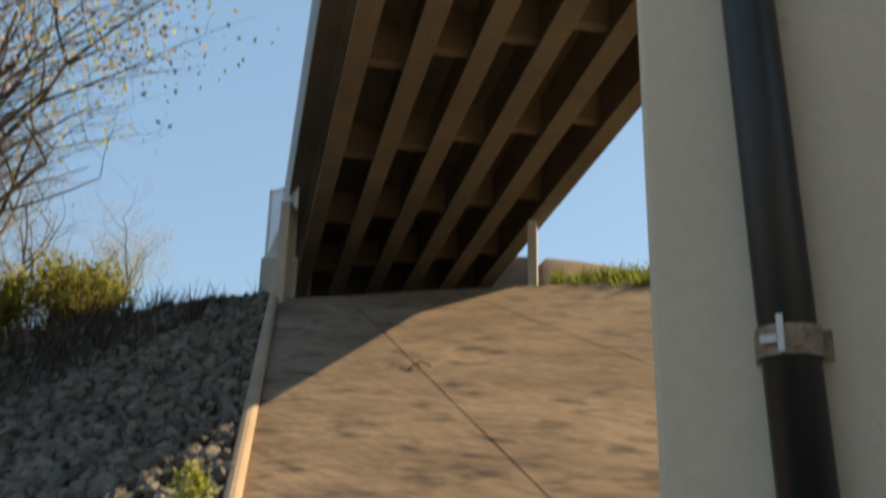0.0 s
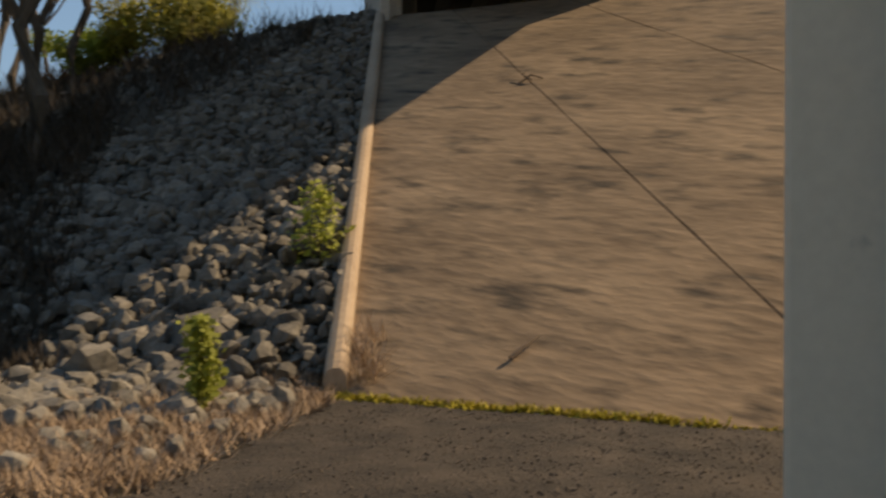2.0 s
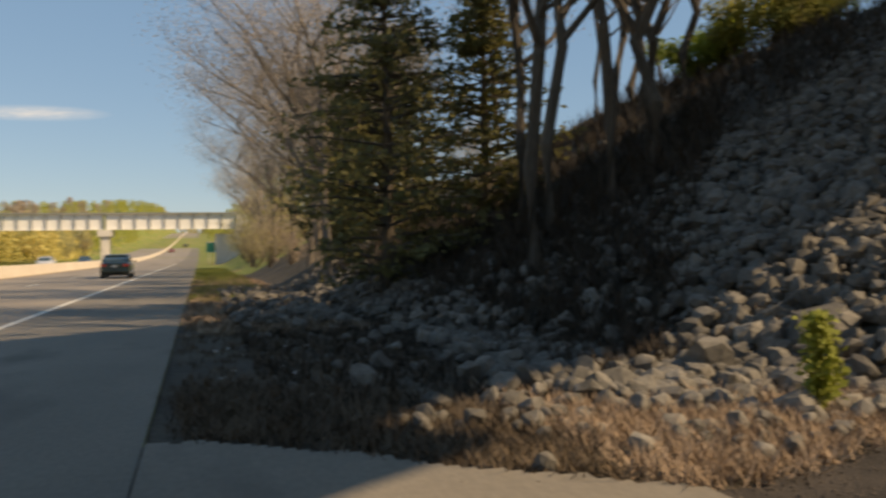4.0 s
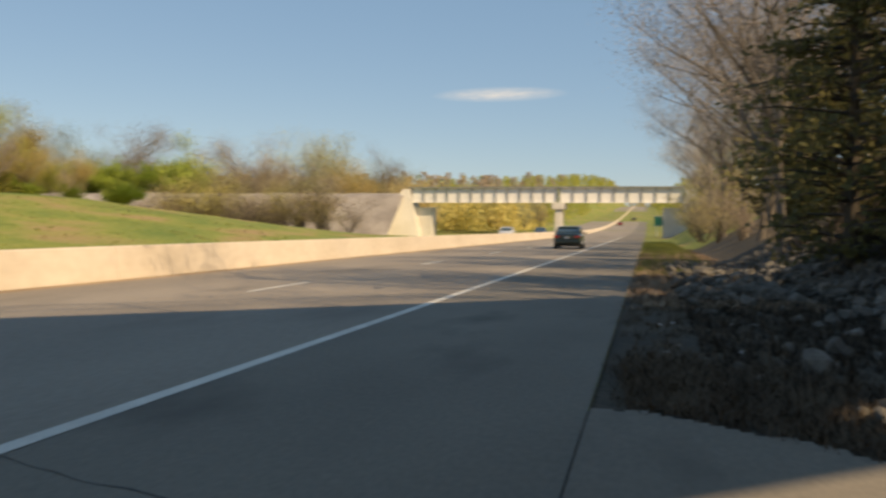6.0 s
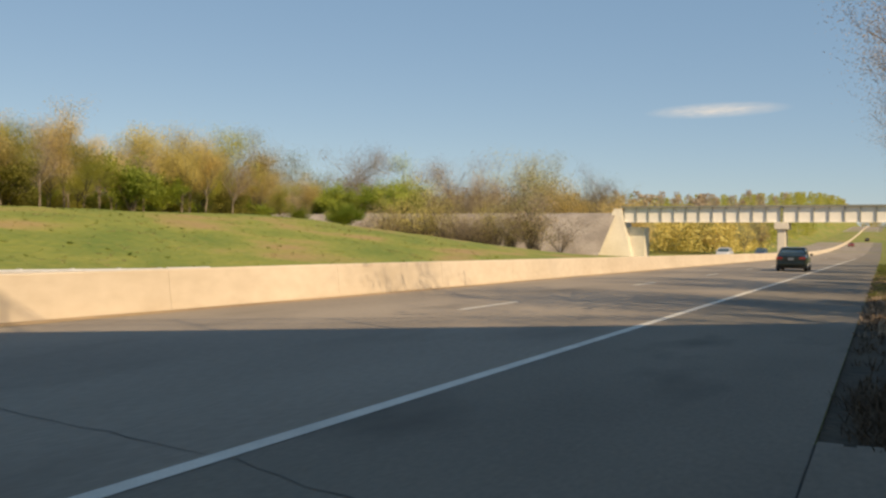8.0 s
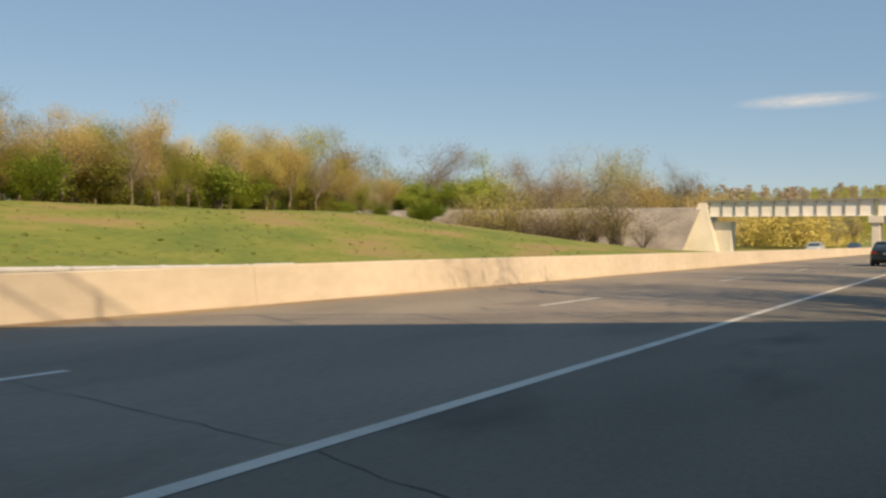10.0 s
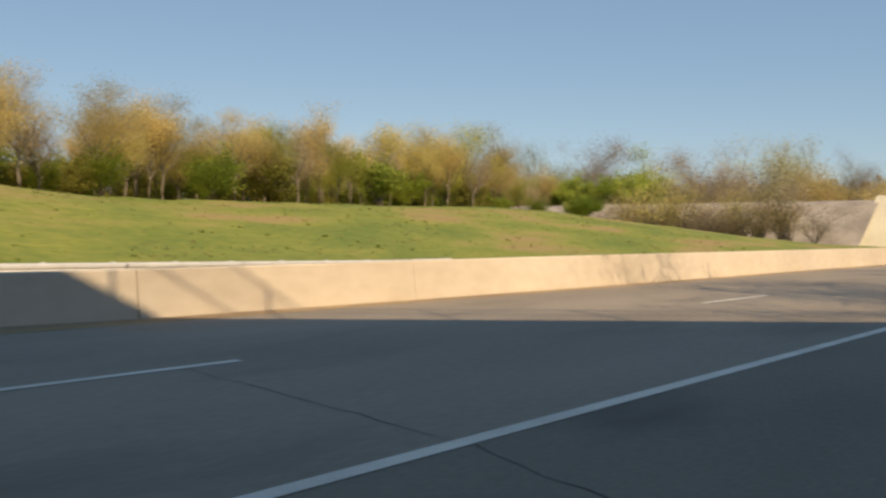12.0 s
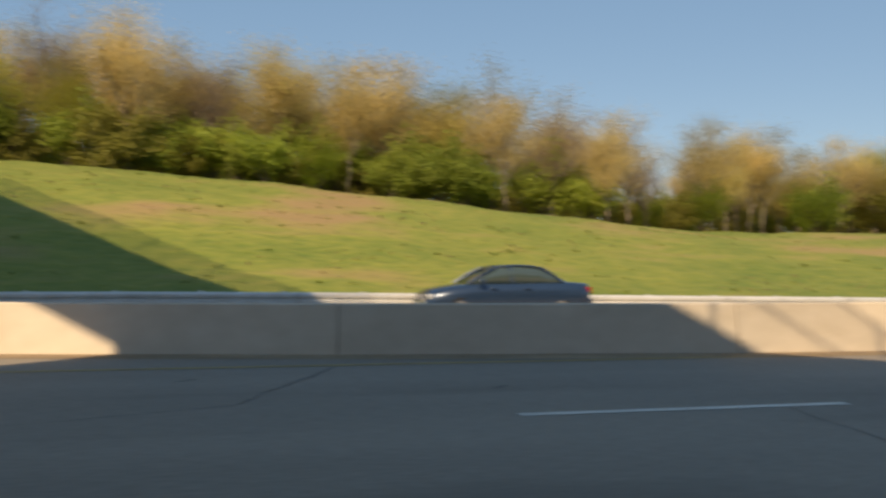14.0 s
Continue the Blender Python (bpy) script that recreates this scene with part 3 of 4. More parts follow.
def riprap_spots(n):
    """Places on the stone bank north of the kerb, with the stones' sizes."""
    out = []
    while len(out) < n:
        x, y = rng.uniform(0.6, 18), rng.uniform(4.6, 34)
        if (x - 6.05) * 8.3 - (y - 5.95) * 9.6 > -1.6 or y < 4.6 + 0.5 * max(0, x - 2.75) + 1.6 * max(0, 2.75 - x):
            continue
        if x < 3.2 and rng.random() < 0.8:
            continue
        if x > 4.4 and y > 1.45 * x + 2.2 and rng.random() < 0.75:
            continue
        if y > 15 + 0.5 * max(0, x - 10) and x > 4.5 + 0.05 * y and rng.random() < 0.93:
            continue
        if x < 4.8 and y < 6.1 + 0.4 * (x - 2.75) and rng.random() < 0.7:
            continue
        if 7 < y < 17 and x < 1.4 + 0.12 * y and rng.random() < 0.92 or x < 4.6 and 7.2 + 0.3 * x < y < 18 and rng.random() < 0.35:
            continue
        big = 1.0 if x + y * 0.4 < 13 else 0.85
        size = big * (0.10 + 0.21 * rng.random() ** 2.2)
        out.append((x, y, size * (0.72 if y < 7 else 1.0)))
    return out


spots = riprap_spots(10500)
spots += [(5.9, 8.0, 0.6), (4.75, 8.1, 0.5), (4.4, 6.2, 0.36), (3.1, 5.6, 0.2), (1.95, 5.15, 0.17), (5.0, 6.9, 0.36)]
spots.sort(key=lambda p: math.hypot(p[0] - 4, p[1] - 6))
mass_v, mass_f = [], []
for k, (x, y, size) in enumerate(spots):
    m = Matrix.LocRotScale((x, y, bank_z(x, y) + size * rng.uniform(0.1, 0.45)), Euler((rng.uniform(-0.9, 0.9), rng.uniform(-0.9, 0.9), rng.uniform(0, 6.28))), (size * 1.15,) * 3)
    me = ROCKS[k % 14]
    if k < 300:
        ob = new("rock", me)
        ob.parent = riprap
        ob.matrix_basis = m
    else:
        base = len(mass_v)
        mass_v += [m @ v.co for v in me.vertices]
        mass_f += [tuple(base + i for i in p.vertices) for p in me.polygons]
tagged(data_part("rock_mass", mass_v, mass_f, "rock", riprap), kind="stuff")


# ---- trees ----
def grow(r, bm, start, way, length, radius, depth, tips, spread=0.7, up=0.25, kids=(3, 4), sides=5):
    """A limb with its side limbs; the tips are kept for the leaves."""
    pts, p, w = [Vector(start)], Vector(start), Vector(way).normalized()
    n = 4
    for k in range(n):
        w = (w + Vector((r.gauss(0, 0.13), r.gauss(0, 0.13), r.gauss(0, 0.08) + up * 0.12))).normalized()
        p = p + w * length / n
        pts.append(p.copy())
    tube(bm, pts, [radius * (1 - 0.62 * k / n) for k in range(n + 1)], sides if depth > 1 else 3, False)
    if depth <= 1:
        tips.append(pts[2])
        tips.append(pts[-1])
    if depth == 0:
        return
    for _ in range(r.randint(*kids)):
        k = r.randint(1, n)
        a = r.uniform(0, math.tau)
        side = Vector((math.cos(a), math.sin(a), r.uniform(-0.1, 0.6)))
        grow(r, bm, pts[k], w * (1 - spread) + side * spread, length * r.uniform(0.5, 0.75), radius * 0.42, depth - 1, tips, spread, up, kids, sides)


def leaves(r, centres, per, reach, size, squash=0.8):
    """Small leaf clumps strewn about points."""
    verts, faces = [], []
    for c in centres:
        for _ in range(per):
            p = Vector(c) + Vector((r.gauss(0, reach), r.gauss(0, reach), r.gauss(0, reach * squash)))
            u = Vector((r.gauss(0, 1), r.gauss(0, 1), r.gauss(0, 1))).normalized()
            v = u.orthogonal().normalized()
            s = size * r.uniform(0.6, 1.4)
            b = len(verts)
            verts += [p - u * s * 0.5, p + v * s * 0.32, p + u * s * 0.5, p - v * s * 0.32]
            faces.append((b, b + 1, b + 2, b + 3))
    return verts, faces


def tree(seed, height, crown_mat, bark="bark", per=24, reach=0.27, size=0.12, label="", depth=3, spread=0.58, trunk_share=0.42, radius=None, kids=(3, 4), name="tree"):
    r = random.Random(seed)
    t = thing(name, label, "tree", "trees beside the highway")
    bm, tips = bmesh.new(), []
    rad = radius or height * 0.014
    pts = [Vector((r.gauss(0, 0.02) * height * k / 4, r.gauss(0, 0.02) * height * k / 4, height * trunk_share * k / 4 - (0.2 if k == 0 else 0))) for k in range(5)]
    tube(bm, pts, [rad * (1.25 if k == 0 else 1 - 0.12 * k) for k in range(5)], 7)
    for k in range(7):
        a = k * 2.4 + r.uniform(-0.4, 0.4)
        f = r.uniform(0.5, 1.0)
        base = pts[2].lerp(pts[4], (f - 0.5) * 2)
        grow(r, bm, base, (math.cos(a) * (1.3 - f), math.sin(a) * (1.3 - f), 0.75), height * (1 - trunk_share) * r.uniform(0.45, 0.62), rad * 0.5, depth - 1, tips, spread, kids=kids)
    grow(r, bm, pts[4], (0, 0, 1), height * (1 - trunk_share) * 0.6, rad * 0.55, depth - 1, tips, spread, kids=kids)
    part("trunk", bm, bark, t)
    if per:
        v, f = leaves(r, tips, per, reach, size)
        data_part("crown", v, f, crown_mat, t)
    return t


def cedar(seed, height, width, label):
    r = random.Random(seed)
    t = thing("cedar_tree", label, "tree", "trees beside the highway")
    bm = bmesh.new()
    tube(bm, [(0, 0, -0.3), (0.05, 0, height * 0.5), (0, 0, height * 0.98)], [0.16, 0.1, 0.02], 7)
    spots_ = []
    z = height * 0.06
    while z < height * 0.97:
        w = width * min(1.0, 0.55 + 1.6 * z / height) * (1 - z / height) ** 0.55 * r.uniform(0.6, 1.2)
        for _ in range(6):
            a = r.uniform(0, math.tau)
            tip = Vector((math.cos(a) * w, math.sin(a) * w, z + r.uniform(-0.25, 0.35)))
            tube(bm, [(0, 0, z), tip * 0.6 + Vector((0, 0, z * 0.4 + 0.1)), tip], [0.035, 0.02, 0.008], 3, False)
            for q in range(4, 11):
                spots_.append(Vector((0, 0, z)).lerp(tip, q / 10.0) + Vector((0, 0, 0.05)))
        z += height * 0.036
    part("trunk", bm, "bark", t)
    v, f = leaves(r, spots_, 5, 0.11 * width / 1.6, 0.15, 0.4)
    data_part("crown", v, f, "leaf_cedar", t)
    return t


def shrub(seed, height, width, mat, label, per=10, size=0.12, name="shrub", stems=9, spread=0.6):
    r = random.Random(seed)
    t = thing(name, label, "shrub", "shrubs beside the highway")
    bm, tips = bmesh.new(), []
    for k in range(stems):
        a = r.uniform(0, math.tau)
        grow(r, bm, (0, 0, -0.1), (math.cos(a) * width / height * 0.7, math.sin(a) * width / height * 0.7, 1), height * r.uniform(0.55, 0.85), height * 0.012, 2, tips, spread, kids=(2, 3), sides=4)
    part("woody_base", bm, "bark", t)
    v, f = leaves(r, tips, per, height * 0.09, size)
    data_part("foliage", v, f, mat, t)
    return t


def stand(ob, x, y, turn=0.0, scale=1.0, z=None, first=False):
    """Puts the thing, or a copy of it, on the ground."""
    m = Matrix.LocRotScale((x, y, lay(x, y) if z is None else z), Euler((0, 0, turn)), (scale,) * 3)
    if first:
        ob.matrix_basis = m
        return ob
    c = copy_thing(ob, m)
    c.scale = (scale,) * 3
    return c


def plant(models, places):
    used = set()
    for k, (x, y, scale, which) in enumerate(places):
        mod = models[which % len(models)]
        stand(mod, x, y, rng.uniform(0, 6.28), scale, first=which % len(models) not in used)
        used.add(which % len(models))


SOFT = {"per": 80, "reach": 0.42, "size": 0.075}
gold = [tree(11, 7.5, "leaf_gold", "pale_bark", label="slim tree with golden spring leaves behind the grass slope", **SOFT),
        tree(12, 7.0, "leaf_olive", "pale_bark", label="tree with thin yellow-green spring leaves behind the grass slope", **SOFT),
        tree(13, 8.2, "leaf_gold", "pale_bark", label="tall tree with thin golden spring leaves", per=64, reach=0.42, size=0.075),
        tree(14, 6.6, "leaf_lime", label="young tree with yellow-green spring leaves", trunk_share=0.34, **SOFT),
        tree(15, 8.0, "leaf_bud", "pale_bark", per=44, reach=0.4, size=0.06, label="budding grey-brown tree behind the grass slope")]
TALL = {0: 7.5, 1: 7.0, 2: 8.2, 3: 6.6, 4: 8.0}
# the tallest trees along the wood's edge: place, height of the top, kind
SKYLINE = [(-50.0, -10.0, 13.1, 2), (-51.0, -7.6, 14.4, 4), (-50.0, -4.7, 13.3, 0), (-51.0, -1.2, 12.8, 4), (-50.0, 3.8, 13.1, 1), (-50.0, 7.7, 12.4, 2), (-50.0, 11.9, 11.7, 1),
           (-50.0, 15.2, 11.6, 0), (-50.0, 19.1, 10.3, 0), (-50.4, 23.7, 10.3, 2), (-51.1, 29.6, 9.4, 0), (-51.4, 32.4, 9.2, 0), (-52.2, 40.3, 8.7, 1), (-52.5, 43.0, 8.9, 3),
           (-53.0, 48.1, 10.2, 0), (-53.9, 56.9, 10.6, 1), (-54.5, 63.1, 11.4, 1), (-55.1, 68.6, 11.3, 3), (-55.5, 73.4, 10.9, 0)]
places = [(x, y, (top - lay(x, y)) / TALL[which] * 1.1, which) for x, y, top, which in SKYLINE]
y = -34.0
while y < 84:
    for row in range(3):
        x = -47.5 - row * 4.2 - rng.uniform(0, 3.0) - 0.10 * max(0, y - 20)
        size = 0.98 - 0.14 * smooth((y - 5) / 20) - 0.05 * smooth((y - 20) / 12) + rng.uniform(-0.2, 0.12)
        if not (22 < y < 25 and row < 2):
            places.append((x, y + rng.uniform(-1, 1), size, rng.choice((0, 1, 0, 4, 3, 1, 2) if y > -14 else (0, 4, 2, 4, 0))))
    y += 2.9
plant(gold, places)
under = [shrub(21, 2.4, 2.0, "leaf_green", "bright green leafy undergrowth at the wood's edge", 34, 0.13), shrub(22, 1.8, 1.8, "leaf_crest", "olive-green leafy shrub at the wood's edge", 28, 0.12)]
plant(under, [(-57 - rng.uniform(0, 5) - 0.1 * max(0, yy - 20), yy, rng.uniform(1.0, 1.5), k % 2) for k, yy in enumerate([-32 + 2.2 * k for k in range(52)])] + [(-63 - rng.uniform(0, 4) - 0.1 * max(0, yy - 20), yy, rng.uniform(1.3, 1.9), 1) for yy in [-34 + 2.4 * k for k in range(52)]] + [(-47 - rng.uniform(0, 3) - 0.1 * max(0, yy - 20), yy, rng.uniform(0.8, 1.5), rng.choice((0, 0, 1))) for yy in [-30 + 1.3 * k for k in range(88)] if rng.random() < (0.9 if yy < 14 else 0.2)])

# beyond the railway
bare = [tree(31, 13, "leaf_bud", "pale_bark", per=46, reach=0.6, size=0.08, depth=4, label="bare grey tree with swelling buds beyond the railway", kids=(2, 4)),
        tree(32, 12, "leaf_sage", "pale_bark", per=60, reach=0.6, size=0.1, label="slender tree with pale green young leaves beyond the railway", spread=0.45, trunk_share=0.3),
        tree(33, 12, "leaf_bud", "pale_bark", per=56, reach=0.6, size=0.08, depth=4, label="round budding brown tree beyond the railway", spread=0.66, trunk_share=0.28, kids=(2, 4)),
        tree(34, 10, "leaf_gold", per=55, reach=0.55, size=0.13, label="rounded tree with golden spring leaves beyond the railway", trunk_share=0.3),
        tree(35, 10, "leaf_fresh", per=80, reach=0.6, size=0.14, label="round tree in full fresh green leaf beyond the railway", trunk_share=0.4)]
TALL = {0: 13, 1: 12, 2: 12, 3: 10, 4: 10}
RISE = [(-109.2, 153.0, 19.2, 0), (-107.0, 160.0, 21.2, 1), (-93.1, 156.0, 21.9, 2), (-86.1, 163.0, 19.1, 4), (-74.3, 159.0, 18.9, 2), (-65.7, 155.0, 17.5, 0), (-63.1, 162.0, 19.7, 1),
        (-57.0, 158.0, 18.6, 1), (-49.7, 154.0, 15.1, 3), (-45.4, 161.0, 16.2, 0), (-39.2, 157.0, 11.8, 3)]
places = [(x, y, (top - lay(x, y)) / TALL[which] * 0.95, which) for x, y, top, which in RISE]
for k in range(44):
    x = -150 + k * 2.6
    places.append((x + rng.uniform(-1, 1), 158 + rng.uniform(0, 22), rng.uniform(0.75, 1.1) * (1.1 if x < -45 else 0.75), rng.choice((0, 2, 2, 1, 0, 3)) if x < -45 else rng.choice((3, 1, 3))))
for k in range(30):
    places.append((-36 - rng.uniform(0, 30), 250 + 5 * k + rng.uniform(-2, 2), rng.uniform(0.6, 0.85), rng.choice((3, 1, 3, 2))))
for k in range(20):
    places.append((8 + rng.uniform(0, 30), 70 + k * 9 + rng.uniform(-3, 3), rng.uniform(0.6, 0.95), rng.choice((0, 2, 1, 3))))
for k in range(46):
    places.append((-27 - 36 * rng.random(), 172 + rng.uniform(0, 70), rng.uniform(0.45, 0.7), rng.choice((3, 1, 3, 1, 2))))
plant(bare, [(x, y, s, w) for x, y, s, w in places if not (-26.5 < x < 3)])
foot = [shrub(41, 3.4, 2.6, "leaf_bud", "twiggy brown brush at the foot of the railway embankment", 16, 0.1), shrub(42, 3.2, 2.8, "leaf_green", "dense green shrub on the railway embankment", 40, 0.17),
        shrub(43, 4.4, 2.4, "leaf_olive", "tall twiggy shrub with sparse yellow leaves below the railway", 14, 0.11)]
places = [(-40 - 30 * rng.random() ** 1.3, 114 + rng.uniform(0, 8), rng.uniform(0.8, 1.4), 0 if k % 3 else 2) for k in range(34)] + [(-42.5, 116, 2.2, 0), (-55, 117, 1.6, 2), (-60, 117, 1.7, 2), (-65, 116, 1.5, 2)]
for o in range(2):
    for k in range(9):
        places.append((-112 + k * 4.5 + rng.uniform(-1, 1), 141 + o * 3, rng.uniform(0.9, 1.5), 1))
places += [(3.6 + rng.uniform(0, 4), 42 + 4.5 * k, rng.uniform(0.6, 1.0), 0 if k % 3 else 2) for k in range(18)]
places += [(-46.6, 76.7, 0.62, 1), (-48.2, 77.5, 0.58, 1), (-47.4, 76.2, 0.5, 1)]
plant(foot, places)
for ob in scene.objects:
    if ob.name.startswith("shrub") and ob.parent is None and ob.location.y > 126 and ob.location.x < -36:
        ob.location.z = 6.2

# bank on the right
cedars = [cedar(51, 6.2, 2.7, "broad dark green cedar on the stony bank"), cedar(52, 5.6, 2.3, "dark cedar with ragged brownish branches"), cedar(53, 7.5, 2.6, "tall dark cedar at the bank's edge")]
plant(cedars, [(3.9, 19.6, 1.12, 0), (6.6, 21.0, 1.0, 1), (5.6, 29.0, 1.0, 0), (5.4, 36, 1.1, 1), (7.5, 34, 1.0, 2)])
tall = [tree(61, 11, "leaf_bud", "bark", per=9, reach=0.3, size=0.07, depth=4, label="thin tree just coming into leaf on the bank", kids=(2, 3), radius=0.095),
        tree(62, 10, "leaf_lime", "bark", per=14, reach=0.4, size=0.08, depth=4, label="slim tree with young yellow-green leaves on the bank", kids=(2, 3), radius=0.09),
        tree(63, 12, "leaf_pale", "pale_bark", per=34, reach=0.36, size=0.06, depth=4, label="tall pale tree covered in buds beside the road", kids=(2, 4)),
        tree(64, 11, "leaf_bud", "bark", per=0, depth=4, label="bare dark-limbed tree on the bank's crest", kids=(3, 4))]
plant(tall, [(3.6, 27.5, 1.0, 2), (4.2, 33.5, 1.05, 2), (5.3, 14.3, 1.55, 0), (6.2, 15.8, 1.5, 0), (7.3, 15.6, 1.5, 1), (8.6, 16.4, 1.1, 3), (9.2, 17.8, 1.0, 3), (6.6, 18.5, 1.4, 0), (11.5, 23.0, 0.9, 3), (13.2, 23.2, 1.0, 3), (13.0, 25.5, 0.9, 3), (16.5, 25.5, 0.6, 0), (17.5, 26.5, 0.5, 0), (18.5, 27.0, 0.4, 1), (19.5, 24.5, 0.55, 0),
             (12.5, 26, 1.1, 3), (10.2, 31, 1.1, 0), (4.6, 40, 1.0, 2), (4.6, 47, 1.1, 2), (6.0, 52, 1.2, 2), (4.5, 58, 1.0, 2), (5.5, 66, 1.0, 0), (4.8, 74, 1.0, 2), (6.0, 84, 1.0, 1), (5.0, 95, 1.0, 2), (6.5, 108, 1.0, 2), (8.0, 62, 1.1, 2), (9, 78, 1.1, 2), (14, 31, 1.1, 0), (16, 30, 1.0, 1), (21, 26, 0.5, 1)])
brow = [shrub(71, 1.7, 1.6, "leaf_crest", "sunlit olive-green bush on the bank's crest", 14, 0.14), shrub(72, 1.4, 1.6, "leaf_green", "low green bush on the bank", 12, 0.14)]
plant(brow, [(15.9, 21.6, 0.9, 0), (15.6, 22.6, 1.0, 0), (15.2, 23.6, 1.0, 0), (15.0, 24.6, 0.9, 1), (14.2, 25.0, 1.0, 1), (16.6, 22.4, 1.0, 0), (19.5, 7.6, 0.45, 1), (19.6, 6.6, 0.4, 0), (19.6, 5.6, 0.45, 1)])


def sapling(seed, height, width, label):
    """One thin stem with short side twigs, leafy all the way up."""
    r = random.Random(seed)
    t = thing("sapling", label, "sapling", "saplings among the stones")
    bm, tips = bmesh.new(), []
    stem = [Vector((r.gauss(0, 0.012), r.gauss(0, 0.012), height * k / 6 - (0.1 if k == 0 else 0))) for k in range(7)]
    tube(bm, stem, [0.011 - 0.0013 * k for k in range(7)], 5)
    for k in range(26):
        f = 0.16 + 0.84 * k / 26
        base = stem[int(f * 6)].lerp(stem[min(6, int(f * 6) + 1)], f * 6 % 1)
        a = k * 2.4
        reach = width * (1.15 - 0.75 * f) * r.uniform(0.5, 1.1)
        tip = base + Vector((math.cos(a) * reach, math.sin(a) * reach, reach * 0.7))
        tube(bm, [base, tip], [0.004, 0.002], 3, False)
        tips += [base.lerp(tip, 0.5), tip]
    part("stem", bm, "twig", t)
    v, f = leaves(r, tips, 13, 0.05, 0.078)
    data_part("foliage", v, f, "leaf_fresh", t)
    return t


stand(sapling(81, 1.05, 0.34, "bushy leafy sapling growing beside the kerb"), 7.5, 7.82, z=0.98, first=True)
stand(sapling(82, 0.78, 0.13, "slender leafy sapling growing among the stones"), 4.6, 6.15, first=True)

# ---- guardrail beyond the other carriageway ----
guard = thing("guardrail", "pale galvanised W-beam guardrail on short posts", "guardrail")
GX, GY1 = -23.4, 26.0
w_beam = [(0.0, 0.40), (0.07, 0.43), (0.07, 0.49), (0.0, 0.54), (0.07, 0.59), (0.07, 0.65), (0.0, 0.70), (-0.02, 0.70), (0.04, 0.645), (0.04, 0.60), (-0.03, 0.54), (0.04, 0.48), (0.04, 0.44), (-0.02, 0.40)]
for k in range(17):
    y0 = GY1 - 4.0 * (k + 1)
    part("rail", sweep(bmesh.new(), [(GX, y0, -0.06 - 0.011 * max(0, y0)), (GX, y0 + 4.05, -0.06 - 0.011 * max(0, y0 + 4.05))], w_beam), "galvanised", guard)
for k in range(34):
    y0 = GY1 - 2.0 * k - 0.3
    part("post", box(bmesh.new(), GX - 0.2, GX - 0.05, y0 - 0.05, y0 + 0.05, -0.4, 0.66 - 0.011 * max(0, y0), None, 0.01), "galvanised", guard)
part("end_terminal", box(bmesh.new(), GX - 0.05, GX + 0.12, GY1 - 0.1, GY1 + 2.2, 0.02, 0.38, None, 0.03), "galvanised", guard, "flat pale end terminal")


# ---- cars ----
def plain(name, colour, rough=0.3, metal=0.0, coat=0.0):
    m = material(name, tuple(c * 0.92 for c in colour), colour, 3.0, rough, metal, bump=0)
    m.node_tree.nodes["Principled BSDF"].inputs["Coat Weight"].default_value = coat
    M[name] = m


plain("green_paint", (0.012, 0.028, 0.026), 0.3, 0.2, 0.8)
plain("blue_paint", (0.02, 0.045, 0.095), 0.3, 0.3, 0.8)
plain("red_paint", (0.25, 0.02, 0.02), 0.35, 0.1, 0.6)
plain("pale_paint", (0.55, 0.56, 0.58), 0.35, 0.1, 0.6)
plain("car_glass", (0.05, 0.075, 0.075), 0.05, 0.0, 1.0)
plain("tyre", (0.014, 0.014, 0.014), 0.85)
plain("alloy", (0.42, 0.42, 0.43), 0.35, 0.8)
plain("tail_red", (0.32, 0.012, 0.01), 0.2, 0.0, 1.0)
plain("lamp_clear", (0.6, 0.62, 0.64), 0.12, 0.2, 1.0)
plain("trim_black", (0.02, 0.02, 0.02), 0.6)
plain("plate", (0.5, 0.5, 0.48), 0.5)


def loft(bm, sections):
    rings = [[bm.verts.new(p) for p in sec] for sec in sections]
    n = len(rings[0])
    for a, b in zip(rings, rings[1:]):
        for k in range(n):
            bm.faces.new((a[k], a[(k + 1) % n], b[(k + 1) % n], b[k])).smooth = True
    bm.faces.new(rings[0][::-1])
    bm.faces.new(rings[-1])
    bmesh.ops.recalc_face_normals(bm, faces=bm.faces[:])
    return bm


def ring(y, half, z0, z1, tuck):
    """One section of a car's body at y: half width, bottom, top, and how far the top draws in."""
    pts = [(0.86, 0.0), (0.97, 0.12), (1.0, 0.42), (0.985, 0.72), (tuck, 0.95), (tuck - 0.12, 1.0)]
    right = [(half * u, y, z0 + (z1 - z0) * v) for u, v in pts]
    return right + [(-x, y, z) for x, y, z in right[::-1]]


